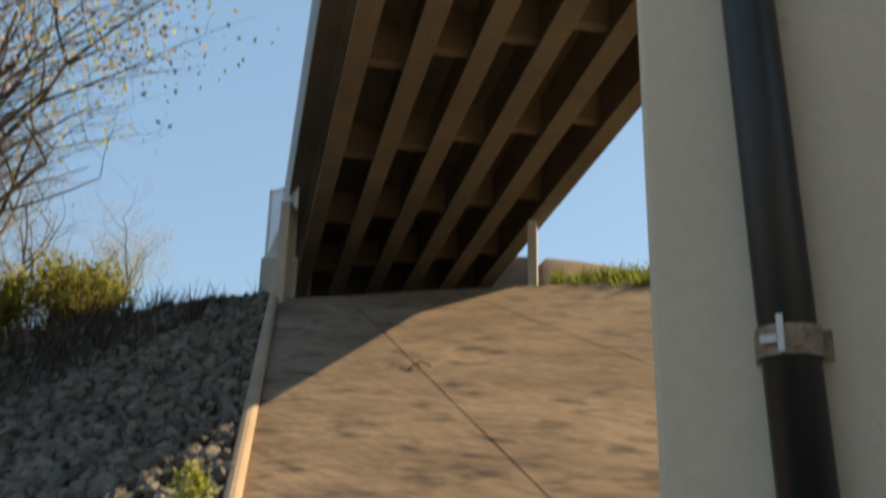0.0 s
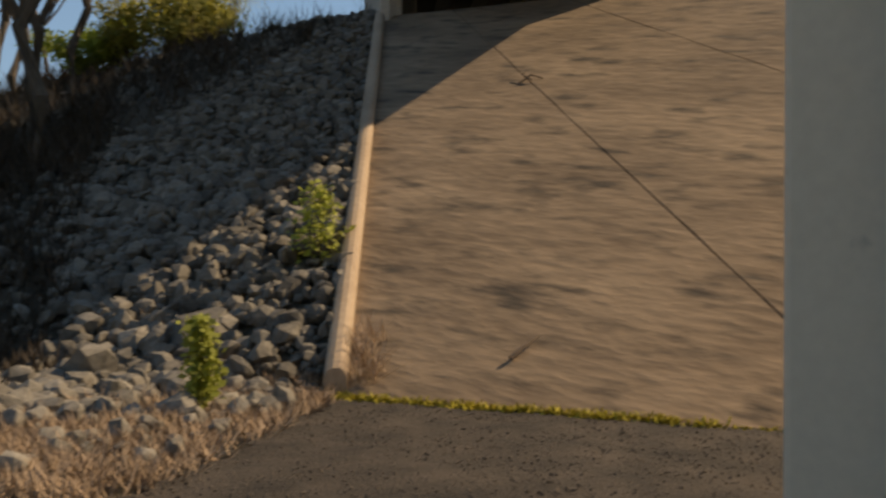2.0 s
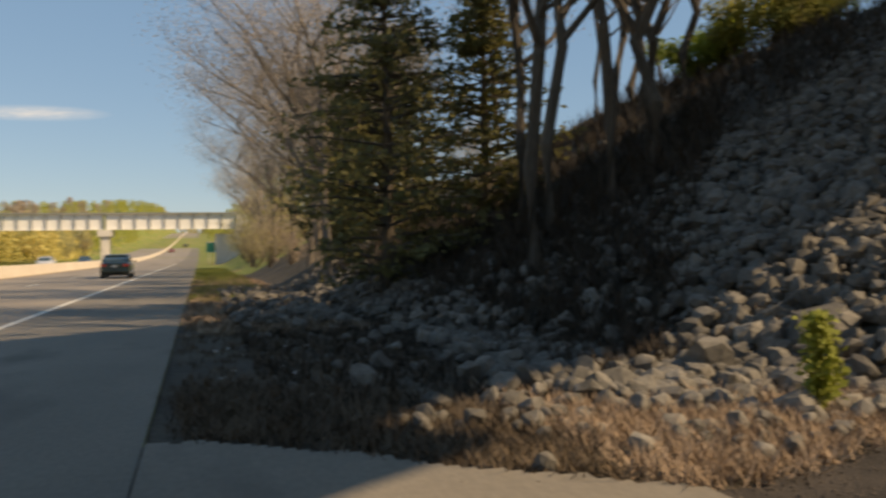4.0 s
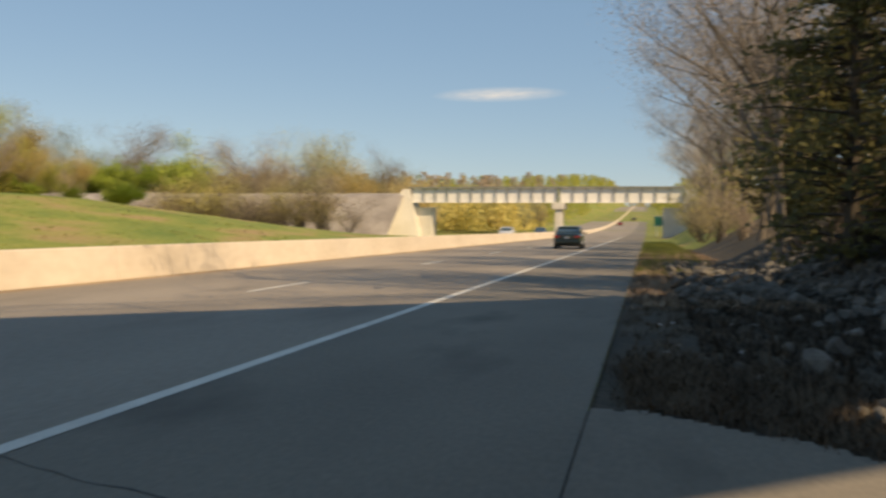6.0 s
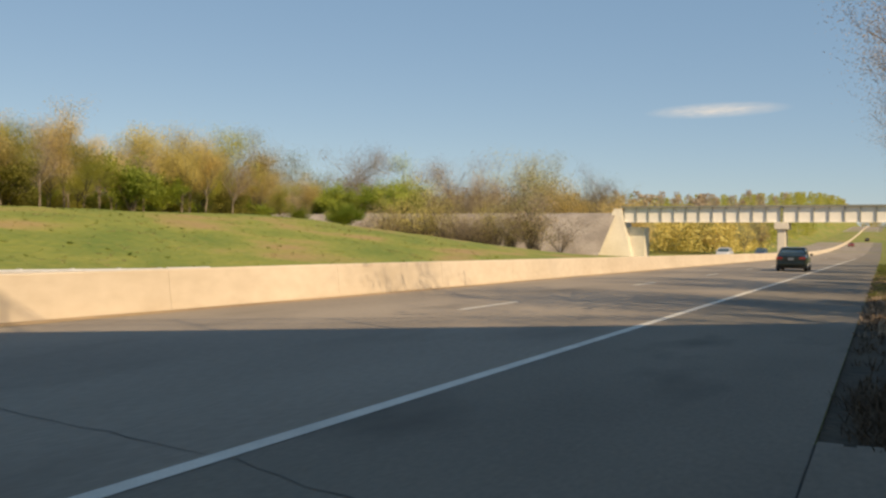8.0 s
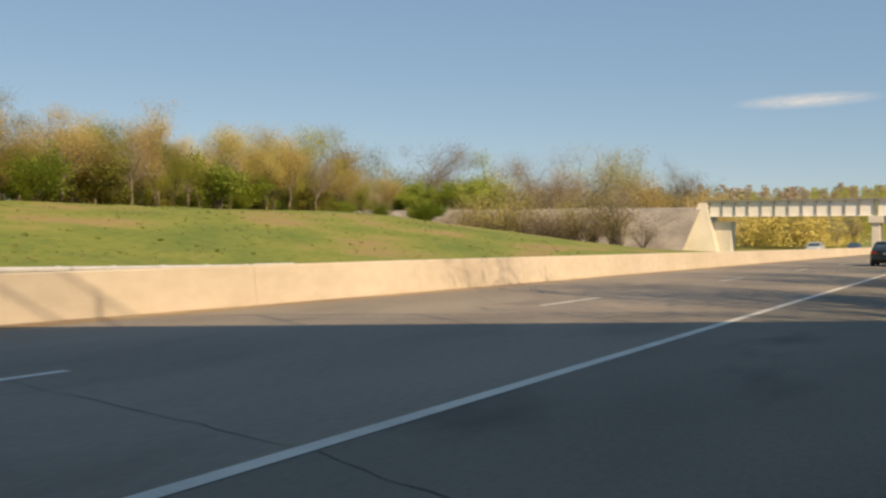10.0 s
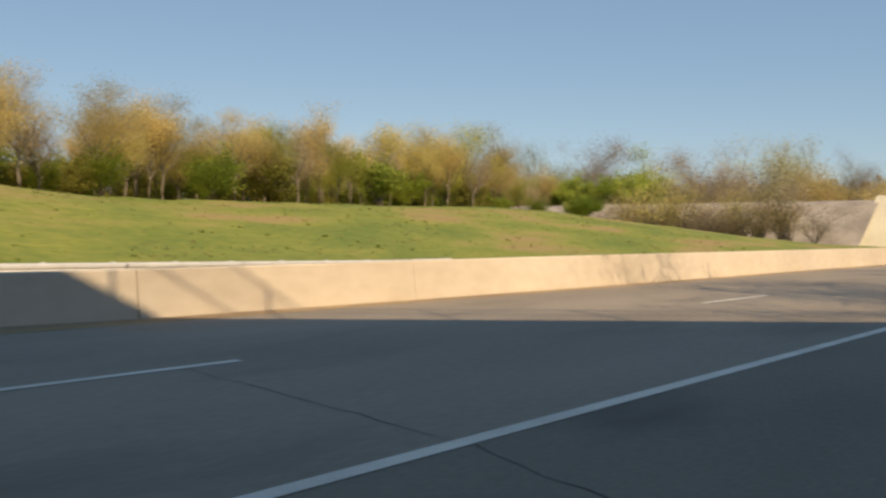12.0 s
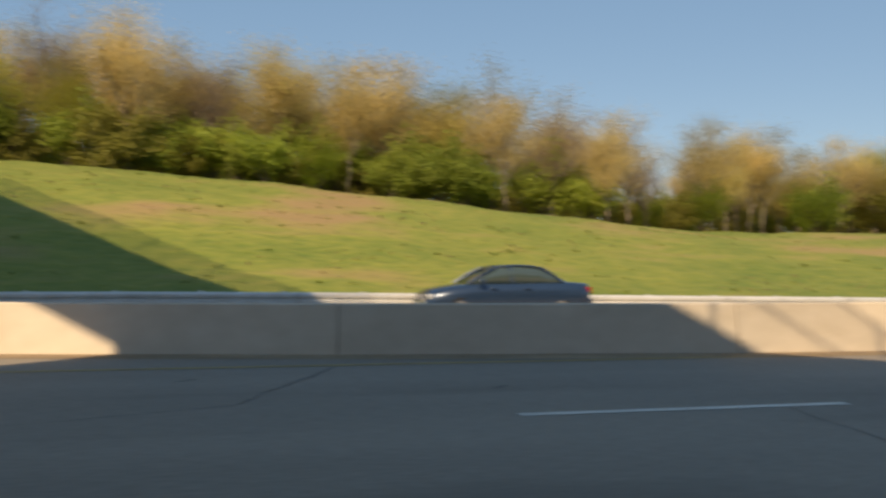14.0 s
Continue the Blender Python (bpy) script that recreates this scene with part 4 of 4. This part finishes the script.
def sedan(paint, label, lights_on=False):
    """A four-door saloon, front towards +y, 4.5 m long."""
    car = thing("car", label, "car", "cars on the highway")
    body = part("body", loft(bmesh.new(), [ring(-2.24, 0.70, 0.42, 0.86, 0.86), ring(-2.17, 0.82, 0.30, 0.95, 0.90), ring(-1.75, 0.86, 0.20, 0.98, 0.92), ring(-1.0, 0.87, 0.18, 0.97, 0.95), ring(0.0, 0.875, 0.18, 0.95, 0.95),
                                       ring(0.9, 0.87, 0.18, 0.94, 0.94), ring(1.5, 0.86, 0.19, 0.88, 0.90), ring(2.0, 0.80, 0.22, 0.78, 0.86), ring(2.2, 0.66, 0.30, 0.66, 0.84)]), paint, car)
    part("cabin", loft(bmesh.new(), [ring(-1.62, 0.66, 0.90, 0.99, 0.93), ring(-1.30, 0.72, 0.90, 1.17, 0.88), ring(-0.85, 0.74, 0.90, 1.36, 0.82), ring(-0.3, 0.745, 0.90, 1.42, 0.80), ring(0.25, 0.74, 0.90, 1.38, 0.80),
                                   ring(0.75, 0.73, 0.90, 1.16, 0.86), ring(1.12, 0.70, 0.88, 0.95, 0.92)]), "car_glass", car, "dark tinted cabin glass")
    part("roof", loft(bmesh.new(), [ring(-0.98, 0.60, 1.325, 1.37, 0.85), ring(-0.7, 0.63, 1.36, 1.425, 0.85), ring(-0.3, 0.64, 1.38, 1.445, 0.86), ring(0.15, 0.63, 1.36, 1.42, 0.85), ring(0.36, 0.60, 1.325, 1.37, 0.85)]), paint, car)
    for sx in (1, -1):
        for y0, y1, z0, z1 in ((-1.48, -0.86, 0.97, 1.37), (-0.08, -0.02, 0.96, 1.40), (0.36, 1.12, 1.36, 0.93)):
            a, b = Vector((sx * 0.735, y0, z0)), Vector((sx * 0.635, y1, z1))
            if z0 > z1:
                a, b = Vector((sx * 0.635, y0, z0)), Vector((sx * 0.725, y1, z1))
            part("pillar", tube(bmesh.new(), [a, (a + b) / 2 + Vector((sx * 0.02, 0, 0.03)), b], [0.04, 0.036, 0.04], 6), paint, car)
        part("mirror", box(bmesh.new(), min(sx * 0.86, sx * 1.02), max(sx * 0.86, sx * 1.02), 0.72, 0.84, 0.92, 1.06, None, 0.03), paint, car)
        part("tail_light", box(bmesh.new(), min(sx * 0.46, sx * 0.8), max(sx * 0.46, sx * 0.8), -2.245, -2.1, 0.70, 0.86, None, 0.02), "tail_red", car, "red tail light")
        part("headlight", box(bmesh.new(), min(sx * 0.42, sx * 0.74), max(sx * 0.42, sx * 0.74), 2.02, 2.17, 0.54, 0.68, None, 0.03), "lamp_clear", car, "clear headlight")
        for y0 in (-0.45, 0.45):
            part("door_handle", box(bmesh.new(), min(sx * 0.86, sx * 0.9), max(sx * 0.86, sx * 0.9), y0 - 0.09, y0 + 0.07, 0.80, 0.83, None, 0.008), paint, car)
        for y0 in (-1.38, 1.32):
            bm = bmesh.new()
            c = Vector((sx * 0.76, y0, 0.31))
            bmesh.ops.create_cone(bm, cap_ends=True, segments=24, radius1=0.31, radius2=0.31, depth=0.2, matrix=Matrix.Translation(c) @ pose(0, 0, 0, 0, 90, 0))
            bmesh.ops.bevel(bm, geom=[e for e in bm.edges if len({f for f in e.link_faces if len(f.verts) > 4}) == 1], offset=0.03, segments=2, affect="EDGES")
            wheel = part("wheel", bm, "tyre", car, "black rubber tyre")
            bm = bmesh.new()
            bmesh.ops.create_cone(bm, cap_ends=True, segments=20, radius1=0.20, radius2=0.19, depth=0.03, matrix=Matrix.Translation(c + Vector((sx * 0.105, 0, 0))) @ pose(0, 0, 0, 0, 90, 0))
            part("rim", bm, "alloy", wheel, "grey alloy rim")
    part("rear_bumper", box(bmesh.new(), -0.78, 0.78, -2.30, -2.12, 0.36, 0.56, None, 0.05), paint, car)
    part("front_bumper", box(bmesh.new(), -0.74, 0.74, 2.06, 2.25, 0.28, 0.50, None, 0.05), paint, car)
    part("number_plate", box(bmesh.new(), -0.15, 0.15, -2.268, -2.24, 0.66, 0.80, None, 0.005), "plate", car, "pale blank plate")
    part("underside", box(bmesh.new(), -0.76, 0.76, -2.0, 1.9, 0.17, 0.32, None, 0.03), "trim_black", car)
    return car


green_car = sedan("green_paint", "dark green saloon car driving away in the inner lane")
green_car.matrix_basis = pose(-4.9, 60.0, 0.0, 0, 0, 0)
blue_car = sedan("blue_paint", "dark blue saloon car on the opposite carriageway")
blue_car.matrix_basis = pose(-21.9, 6.9, 0.0, 0, 0, 180) @ Matrix.Diagonal((0.95, 0.93, 0.93, 1))
for paint, label, x, y, turn in (("red_paint", "red car far off on the highway", -9.5, 330, 0), ("pale_paint", "pale car far off on the opposite carriageway", -18.0, 120, 180), ("blue_paint", "dark car far off on the opposite carriageway", -17.0, 150, 180), ("trim_black", "dark car far off on the rising highway", -6, 420, 0)):
    sedan(paint, label).matrix_basis = pose(x, y, road_z(y), 0, 0, turn)

# ---- road sign beyond the railway ----
plain("sign_green", (0.01, 0.16, 0.11), 0.45)
SIGN = Vector((2.5, 172.0, road_z(172)))
sign = thing("road_sign", "green highway sign panel on two steel posts", "sign", at=SIGN)
part("panel", box(bmesh.new(), -1.4, 1.4, -0.03, 0.03, 1.7, 3.6, None, 0.02), "sign_green", sign)
for x in (-0.9, 0.9):
    part("post", tube(bmesh.new(), [(x, 0.09, -0.3), (x, 0.09, 3.5)], [0.06, 0.06], 8), "galvanised", sign)
part("border", box(box(bmesh.new(), -1.34, 1.34, -0.04, -0.031, 3.48, 3.54), -1.34, 1.34, -0.04, -0.031, 1.76, 1.82), "paint", sign, "thin pale border strip")

# ---- moss, dry grass, sticks and marks ----
def strew(name, spots, mat, label, category, blades, length, lean=0.6, width=0.012):
    """Thin blades in tufts, all in one mesh."""
    r = random.Random(len(name) + len(spots))
    verts, faces = [], []
    for x, y, z, s in spots:
        for _ in range(blades):
            a, q = r.uniform(0, math.tau), Vector((x + r.gauss(0, 0.05), y + r.gauss(0, 0.05), z))
            tip = Vector((math.cos(a) * lean * r.random(), math.sin(a) * lean * r.random(), r.uniform(0.4, 1.0))) * length * s
            side = Vector((-math.sin(a), math.cos(a), 0)) * width
            b = len(verts)
            verts += [q - side, q + side, q + tip * 0.55 + side * 0.7, q + tip * 0.55 - side * 0.7, q + tip]
            faces += [(b, b + 1, b + 2, b + 3), (b + 3, b + 2, b + 4)]
    return tagged(data_part(name, verts, faces, mat), label, category, kind="stuff")


toe = []
for k in range(420):
    v = rng.uniform(0.05, 5.5)
    p = Vector((0, KERB.y - v))
    p.x = 7.6 - 0.29 * p.y + 0.04 - rng.uniform(-0.03, 0.07)
    toe.append((p.x, p.y, 0.0, rng.uniform(0.5, 1.3) * (1.2 if v < 3.2 else 0.6)))
strew("moss_strip", toe, "moss", "yellow-green moss along the toe of the paved slope", "moss", 9, 0.06, 1.2, 0.012)
dry = []
while len(dry) < 2900:
    x, y = rng.uniform(-0.2, 6.0), rng.uniform(4.4, 11.0)
    edge = 4.3 + 0.5 * max(0, x - 2.75) + 0.85 * max(0, 2.75 - x)
    if edge < y < edge + 1.8 + 2.0 * rng.random() and (x - 6.05) * 8.3 - (y - 5.95) * 9.6 < -1.6:
        dry.append((x, y, bank_z(x, y) - 0.02, rng.uniform(0.5, 1.4)))
# Blades nearer the road get the darker tone that carries the shade
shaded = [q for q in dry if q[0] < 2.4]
strew("verge_litter", shaded, "litter", "brown dead grass and twigs on the verge, darkened for shade", "dry grass", 7, 0.15, 1.6, 0.006)
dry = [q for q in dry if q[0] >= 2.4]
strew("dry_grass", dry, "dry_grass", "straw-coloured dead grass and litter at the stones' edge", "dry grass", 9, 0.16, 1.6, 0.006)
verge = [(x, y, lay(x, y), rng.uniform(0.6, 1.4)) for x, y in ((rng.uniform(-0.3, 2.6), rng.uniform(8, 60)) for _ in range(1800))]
# Lighter straw tone further on carries the sunlight in its colour
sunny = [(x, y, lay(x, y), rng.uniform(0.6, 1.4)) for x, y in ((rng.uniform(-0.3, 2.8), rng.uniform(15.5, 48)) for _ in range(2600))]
strew("verge_straw", sunny, "dry_grass", "straw-coloured dead grass on the verge, lightened for sun", "dry grass", 9, 0.13, 1.8, 0.012)
strew("verge_grass", verge, "litter", "brownish dead grass along the road, darkened for shade", "grass", 7, 0.14, 1.4, 0.008)
green = [(x, y, lay(x, y), rng.uniform(0.6, 1.4)) for x, y in ((rng.uniform(-0.3, 2.2), rng.uniform(26, 90)) for _ in range(1600))]
strew("verge_weeds", green, "blade", "green weeds on the road's verge", "grass", 7, 0.2, 1.2, 0.012)
turf = [(x, y, lay(x, y) - 0.02, rng.uniform(0.5, 1.5)) for x, y in ((rng.uniform(-46, -24.2), rng.uniform(-22, 75)) for _ in range(5000))]
strew("hill_grass", turf, "blade", "rough green and straw-yellow grass on the hillside", "grass", 6, 0.05, 3.0, 0.016)
hay = [(x, y, lay(x, y) - 0.02, rng.uniform(0.5, 1.5)) for x, y in ((rng.uniform(-46, -24.2), rng.uniform(-22, 75)) for _ in range(2600)) if noise.noise((x * 0.2, y * 0.12, 2)) > 0.05]
strew("hill_straw", hay, "straw", "patches of dead straw grass on the hillside", "grass", 6, 0.07, 3.0, 0.025)
tufts = [(x, y, lay(x, y) - 0.02, rng.uniform(0.5, 1.6)) for x, y in ((rng.uniform(-46, -24.4), rng.uniform(-20, 75)) for _ in range(260))]
strew("hill_weeds", tufts, "weed", "taller green weed clumps on the hillside", "weeds", 16, 0.12, 2.2, 0.02)
head = [(x, y, lay(x, y) + 0.25, rng.uniform(0.5, 1.5)) for x, y in ((rng.uniform(17.6, 19.2), rng.uniform(3.5, 8.3)) for _ in range(260))]
strew("slope_head_weeds", head, "blade", "green and straw weeds along the head of the slope", "weeds", 10, 0.3, 1.0, 0.02)
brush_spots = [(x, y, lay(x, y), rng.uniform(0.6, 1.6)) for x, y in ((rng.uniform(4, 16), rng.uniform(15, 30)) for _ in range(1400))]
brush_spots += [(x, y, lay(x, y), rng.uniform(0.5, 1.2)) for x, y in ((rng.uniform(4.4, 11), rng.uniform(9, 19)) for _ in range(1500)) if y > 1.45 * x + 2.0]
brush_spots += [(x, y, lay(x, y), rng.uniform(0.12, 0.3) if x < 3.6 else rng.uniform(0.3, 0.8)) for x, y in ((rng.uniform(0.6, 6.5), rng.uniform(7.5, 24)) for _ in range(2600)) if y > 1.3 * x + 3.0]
strew("bank_brush", brush_spots, "brush", "tangled brush on the bank, colour darkened for shade", "brush", 8, 0.6, 1.0, 0.012)


def stick(points, radius, label):
    ob = part("stick", tube(bmesh.new(), points, [radius * (1 - 0.5 * k / (len(points) - 1)) for k in range(len(points))], 6), "twig")
    return tagged(ob, label, "stick")


def on_slope(u, v, up=0.02):
    p = KERB + UP * u + TOE * v
    return (p.x, p.y, pave_z(p.x, p.y) + up)


stick([on_slope(0.46, 1.62, 0.03), on_slope(0.6, 1.77, 0.06), on_slope(0.78, 1.93, 0.05)], 0.026, "brown dead stick lying on the paved slope")
stick([on_slope(7.6, 2.6, 0.03), on_slope(7.75, 2.8, 0.1), on_slope(7.7, 3.0, 0.04)], 0.02, "forked dead twig lying on the slope's joint")
stick([on_slope(7.65, 2.8, 0.05), on_slope(7.9, 2.65, 0.08), on_slope(8.0, 2.75, 0.05)], 0.014, "dead twig lying on the slope's joint")
weeds = [(*on_slope(rng.uniform(0.02, 0.7), rng.uniform(0.06, 0.3)), rng.uniform(0.6, 1.4)) for _ in range(30)]
strew("dead_weeds", weeds, "dry_grass", "dry dead weeds in the corner of kerb and slope", "weeds", 7, 0.3, 1.0, 0.006)

# concrete pad at the shoulder's edge and cracks in the road
pad = sheet("concrete_pad", axis([(-0.38, 2.6, 0.08)]), axis([(2.5, 6.7, 0.08)]), lambda x, y: 0.026 + 0.006 * noise.noise((x * 2, y * 2, 4)), "shoulder", keep=lambda x, y: y < 6.6 - 0.85 * max(0, x) + 0.15 * noise.noise((x * 3, y * 3, 1)))
tagged(pad, "worn concrete pad at the edge of the shoulder", "pavement", kind="structure")


def crack(points, width, label):
    r = random.Random(5)
    verts, faces = [], []
    for (x0, y0), (x1, y1) in zip(points, points[1:]):
        n = max(2, int(math.hypot(x1 - x0, y1 - y0) / 0.25))
        for k in range(n + 1):
            x, y = x0 + (x1 - x0) * k / n + r.gauss(0, 0.02), y0 + (y1 - y0) * k / n + r.gauss(0, 0.02)
            w = width * r.uniform(0.3, 1.0)
            verts += [(x, y - w, 0.0045), (x, y + w, 0.0045)]
            if k:
                b = len(verts)
                faces.append((b - 4, b - 3, b - 1, b - 2))
    ob = data_part("road_crack", verts, faces, "tar")
    return tagged(ob, label, "crack", kind="structure")


plain("tar", (0.085, 0.08, 0.072), 0.8)
crack([(-2.0, 3.9), (-3.5, 4.45), (-7.6, 5.2)], 0.009, "dark crack across the asphalt")
crack([(-7.2, -3.5), (-8.8, 0.2), (-11.8, 1.5)], 0.02, "dark sealed crack across the asphalt")
for x, y in ((-10.6, -0.4), (-9.4, 2.9)):
    crack([(x, y), (x - 0.25, y + 0.2)], 0.03, "small dark patch on the asphalt")

# ---- cloud ----
cm = bpy.data.materials.new("cloud")
cm.use_nodes = True
cn, cl = cm.node_tree.nodes, cm.node_tree.links
cn.remove(cn["Principled BSDF"])
tc, ns, em, tp, mx = cn.new("ShaderNodeTexCoord"), cn.new("ShaderNodeTexNoise"), cn.new("ShaderNodeEmission"), cn.new("ShaderNodeBsdfTransparent"), cn.new("ShaderNodeMixShader")
mp = cn.new("ShaderNodeMapping")
mp.inputs["Scale"].default_value = (0.006, 0.006, 0.03)
cl.new(tc.outputs["Object"], mp.inputs[0])
cl.new(mp.outputs[0], ns.inputs["Vector"])
ns.inputs["Detail"].default_value = 6
sep, sq, edge = cn.new("ShaderNodeSeparateXYZ"), cn.new("ShaderNodeVectorMath"), cn.new("ShaderNodeMapRange")
sc = cn.new("ShaderNodeMapping")
sc.inputs["Scale"].default_value = (1 / 165, 1, 1 / 26)
cl.new(tc.outputs["Object"], sc.inputs[0])
sq.operation = "LENGTH"
cl.new(sc.outputs[0], sq.inputs[0])
edge.inputs[1].default_value, edge.inputs[2].default_value, edge.inputs[3].default_value, edge.inputs[4].default_value = 0.1, 1.0, 0.75, 0.0
cl.new(sq.outputs["Value"], edge.inputs[0])
mul = cn.new("ShaderNodeMath")
mul.operation = "MULTIPLY"
cl.new(ns.outputs[0], mul.inputs[0])
cl.new(edge.outputs[0], mul.inputs[1])
em.inputs[0].default_value, em.inputs[1].default_value = (1.0, 0.93, 0.88, 1), 0.75
cl.new(mul.outputs[0], mx.inputs[0])
cl.new(tp.outputs[0], mx.inputs[1])
cl.new(em.outputs[0], mx.inputs[2])
cl.new(mx.outputs[0], cn["Material Output"].inputs[0])
M["cloud"] = cm
bm = bmesh.new()
bmesh.ops.create_grid(bm, x_segments=2, y_segments=2, size=1, matrix=pose(0, 0, 0, 90, 0, 0) @ Matrix.Diagonal((175, 30, 1, 1)))
wisp = part("cloud", bm, "cloud")
wisp.matrix_basis = pose(-480, 3000, 437, 0, 0, 0) @ Matrix.Diagonal((1.4, 1, 1, 1))
tagged(wisp, "thin white wisp of cloud in the blue sky", "cloud", kind="structure")

M["pebble"] = material("pebble", (0.035, 0.029, 0.024), (0.17, 0.14, 0.115), 6.0, 0.9, bump=0, spread=0.5)
# sandy dirt along the barrier and loose stones on the apron
M["sand"] = material("sand", (0.20, 0.14, 0.085), (0.42, 0.31, 0.20), 1.2, 0.95, bump=0.5, fine=14, stretch=(1, 0.3, 1), bump_size=0.01)
edge_of = [(Vector((p.x, p.y)), w) for p, w in zip(stops, [rng.uniform(0.4, 1.0) for _ in stops]) if -20 < p.y < 120]
verts, faces = [], []
for p, w in edge_of:
    verts += [(p.x + 0.1, p.y, 0.012), (p.x + 0.3 + w * 0.55, p.y, 0.0035)]
    b = len(verts)
    if b > 2:
        faces.append((b - 4, b - 3, b - 1, b - 2))
tagged(data_part("dirt_strip", verts, faces, "sand"), "orange-tan sandy dirt along the barrier's foot", "dirt", kind="structure")
verts, faces = [], []
for k in range(13000):
    x, y = rng.uniform(1.0, 7.2), rng.uniform(-0.5, 6.6)
    if x + 0.29 * y > 7.5 or y > 4.4 + 0.5 * max(0, x - 2.75) + 0.85 * max(0, 2.75 - x) or (x > 2.85 and y < 1.05):
        continue
    size = 0.006 + 0.012 * rng.random() ** 3
    me = ROCKS[k % 14]
    m = Matrix.LocRotScale((x, y, 0.01 + size * 0.2), Euler((rng.uniform(0, 6), rng.uniform(0, 6), rng.uniform(0, 6))), (size * 1.4,) * 3)
    base = len(verts)
    verts += [m @ v.co for v in me.vertices]
    faces += [tuple(base + i for i in p.vertices) for p in me.polygons]
tagged(data_part("loose_gravel", verts, faces, "pebble"), "loose dark gravel on the apron", "gravel", kind="stuff")

# far woods on the rising ground
def far_woods(spots_, mat, label):
    r = random.Random(91)
    verts, faces = [], []
    for x, y, h in spots_:
        z0 = ground_z(x, y)
        for _ in range(230):
            a, q = r.uniform(0, math.tau), r.random()
            rad = h * 0.38 * math.sqrt(r.random()) * (1 - 0.6 * q)
            p = Vector((x + math.cos(a) * rad, y + math.sin(a) * rad, z0 + h * (0.1 + 0.9 * q)))
            u = Vector((r.gauss(0, 1), r.gauss(0, 1), r.gauss(0, 1))).normalized() * h * 0.042
            v = u.orthogonal().normalized() * h * 0.033
            b = len(verts)
            verts += [p - u, p + v, p + u, p - v]
            faces.append((b, b + 1, b + 2, b + 3))
    return tagged(data_part("far_woods", verts, faces, mat), label, "woods", kind="stuff")


far_woods([(-30 - rng.uniform(0, 260) * rng.random(), y + rng.uniform(-10, 10), rng.uniform(6, 10)) for y in range(300, 1200, 3)], "leaf_lime", "hazy yellow-green woods far along the highway")
far_woods([(6 + rng.uniform(0, 200) * rng.random(), y + rng.uniform(-10, 10), rng.uniform(7, 12)) for y in range(160, 1200, 4)], "leaf_lime", "hazy spring woods far along the highway")
far_woods([(-27 - 34 * rng.random(), 178 + 80 * rng.random(), rng.uniform(5, 8.5)) for _ in range(170)], "leaf_olive", "dense yellow-green woods behind the railway bridge")
far_woods([(rng.uniform(-60, 50), rng.uniform(1080, 1180), rng.uniform(9, 13)) for _ in range(60)], "leaf_olive", "hazy woods on the skyline where the highway tops its rise")
far_woods([(-60 - rng.uniform(0, 300), y + rng.uniform(-10, 10), rng.uniform(10, 15)) for y in range(190, 700, 3)], "leaf_bud", "hazy brown budding woods beyond the railway")

# fence on the approach beside the overpass, and pale litter on the verge
approach = thing("approach_fence", "low wall with a chain-link fence beside the overpass", "fence")
near_end, far_end = Vector((16.08, 14.27, 7.75)), Vector((16.96, 15.98, 8.2))
run = far_end - near_end
part("low_wall", sweep(bmesh.new(), [near_end, far_end], [(-0.12, -2.4), (0.12, -2.4), (0.12, 0.1), (-0.12, 0.1)]), "concrete", approach, "grey concrete base wall")
for k in range(3):
    c = near_end + run * k / 2
    part("post", tube(bmesh.new(), [c, c + Vector((0, 0, 2.0))], [0.04, 0.04], 6), "galvanised", approach)
for h in (0.15, 1.95):
    part("rail", tube(bmesh.new(), [near_end + Vector((0, 0, h)), far_end + Vector((0, 0, h))], [0.025, 0.025], 6), "galvanised", approach)
bm = bmesh.new()
n_wires = 34
for k in range(-n_wires, n_wires):                # two crossing runs of wire, cut off at the panel's ends
    for way in (1, -1):
        ends = []
        for h in (0.0, 1.8):
            ends.append((k / n_wires + way * h / run.length, h))
        (u0, h0), (u1, h1) = ends
        lo, hi = max(0.0, min(u0, u1)), min(1.0, max(u0, u1))
        if hi - lo > 0.02:
            at_u = lambda u: near_end + run * u + Vector((0, 0, 0.12 + h0 + (h1 - h0) * (u - u0) / (u1 - u0)))
            tube(bm, [at_u(lo), at_u(hi)], [0.009, 0.009], 3, False)
part("mesh_panel", bm, "galvanised", approach, "pale chain-link mesh")
M["chalk"] = material("chalk", (0.45, 0.44, 0.42), (0.62, 0.61, 0.58), 8.0, 0.9, bump=0.2)
for k in range(14):
    me = ROCKS[k].copy()
    me.materials.clear()
    me.materials.append(M["chalk"])
    x, y, size = rng.uniform(0.0, 1.5), rng.uniform(7.2, 16), rng.uniform(0.03, 0.07)
    ob = new("pale_stone", me)
    ob.matrix_basis = Matrix.LocRotScale((x, y, lay(x, y) + size * 0.3), Euler((0.3, 0.2, rng.uniform(0, 6))), (size * 1.6, size * 1.3, size))
    tagged(ob, "small pale stone lying on the dark verge", "stone", "pale stones on the verge")
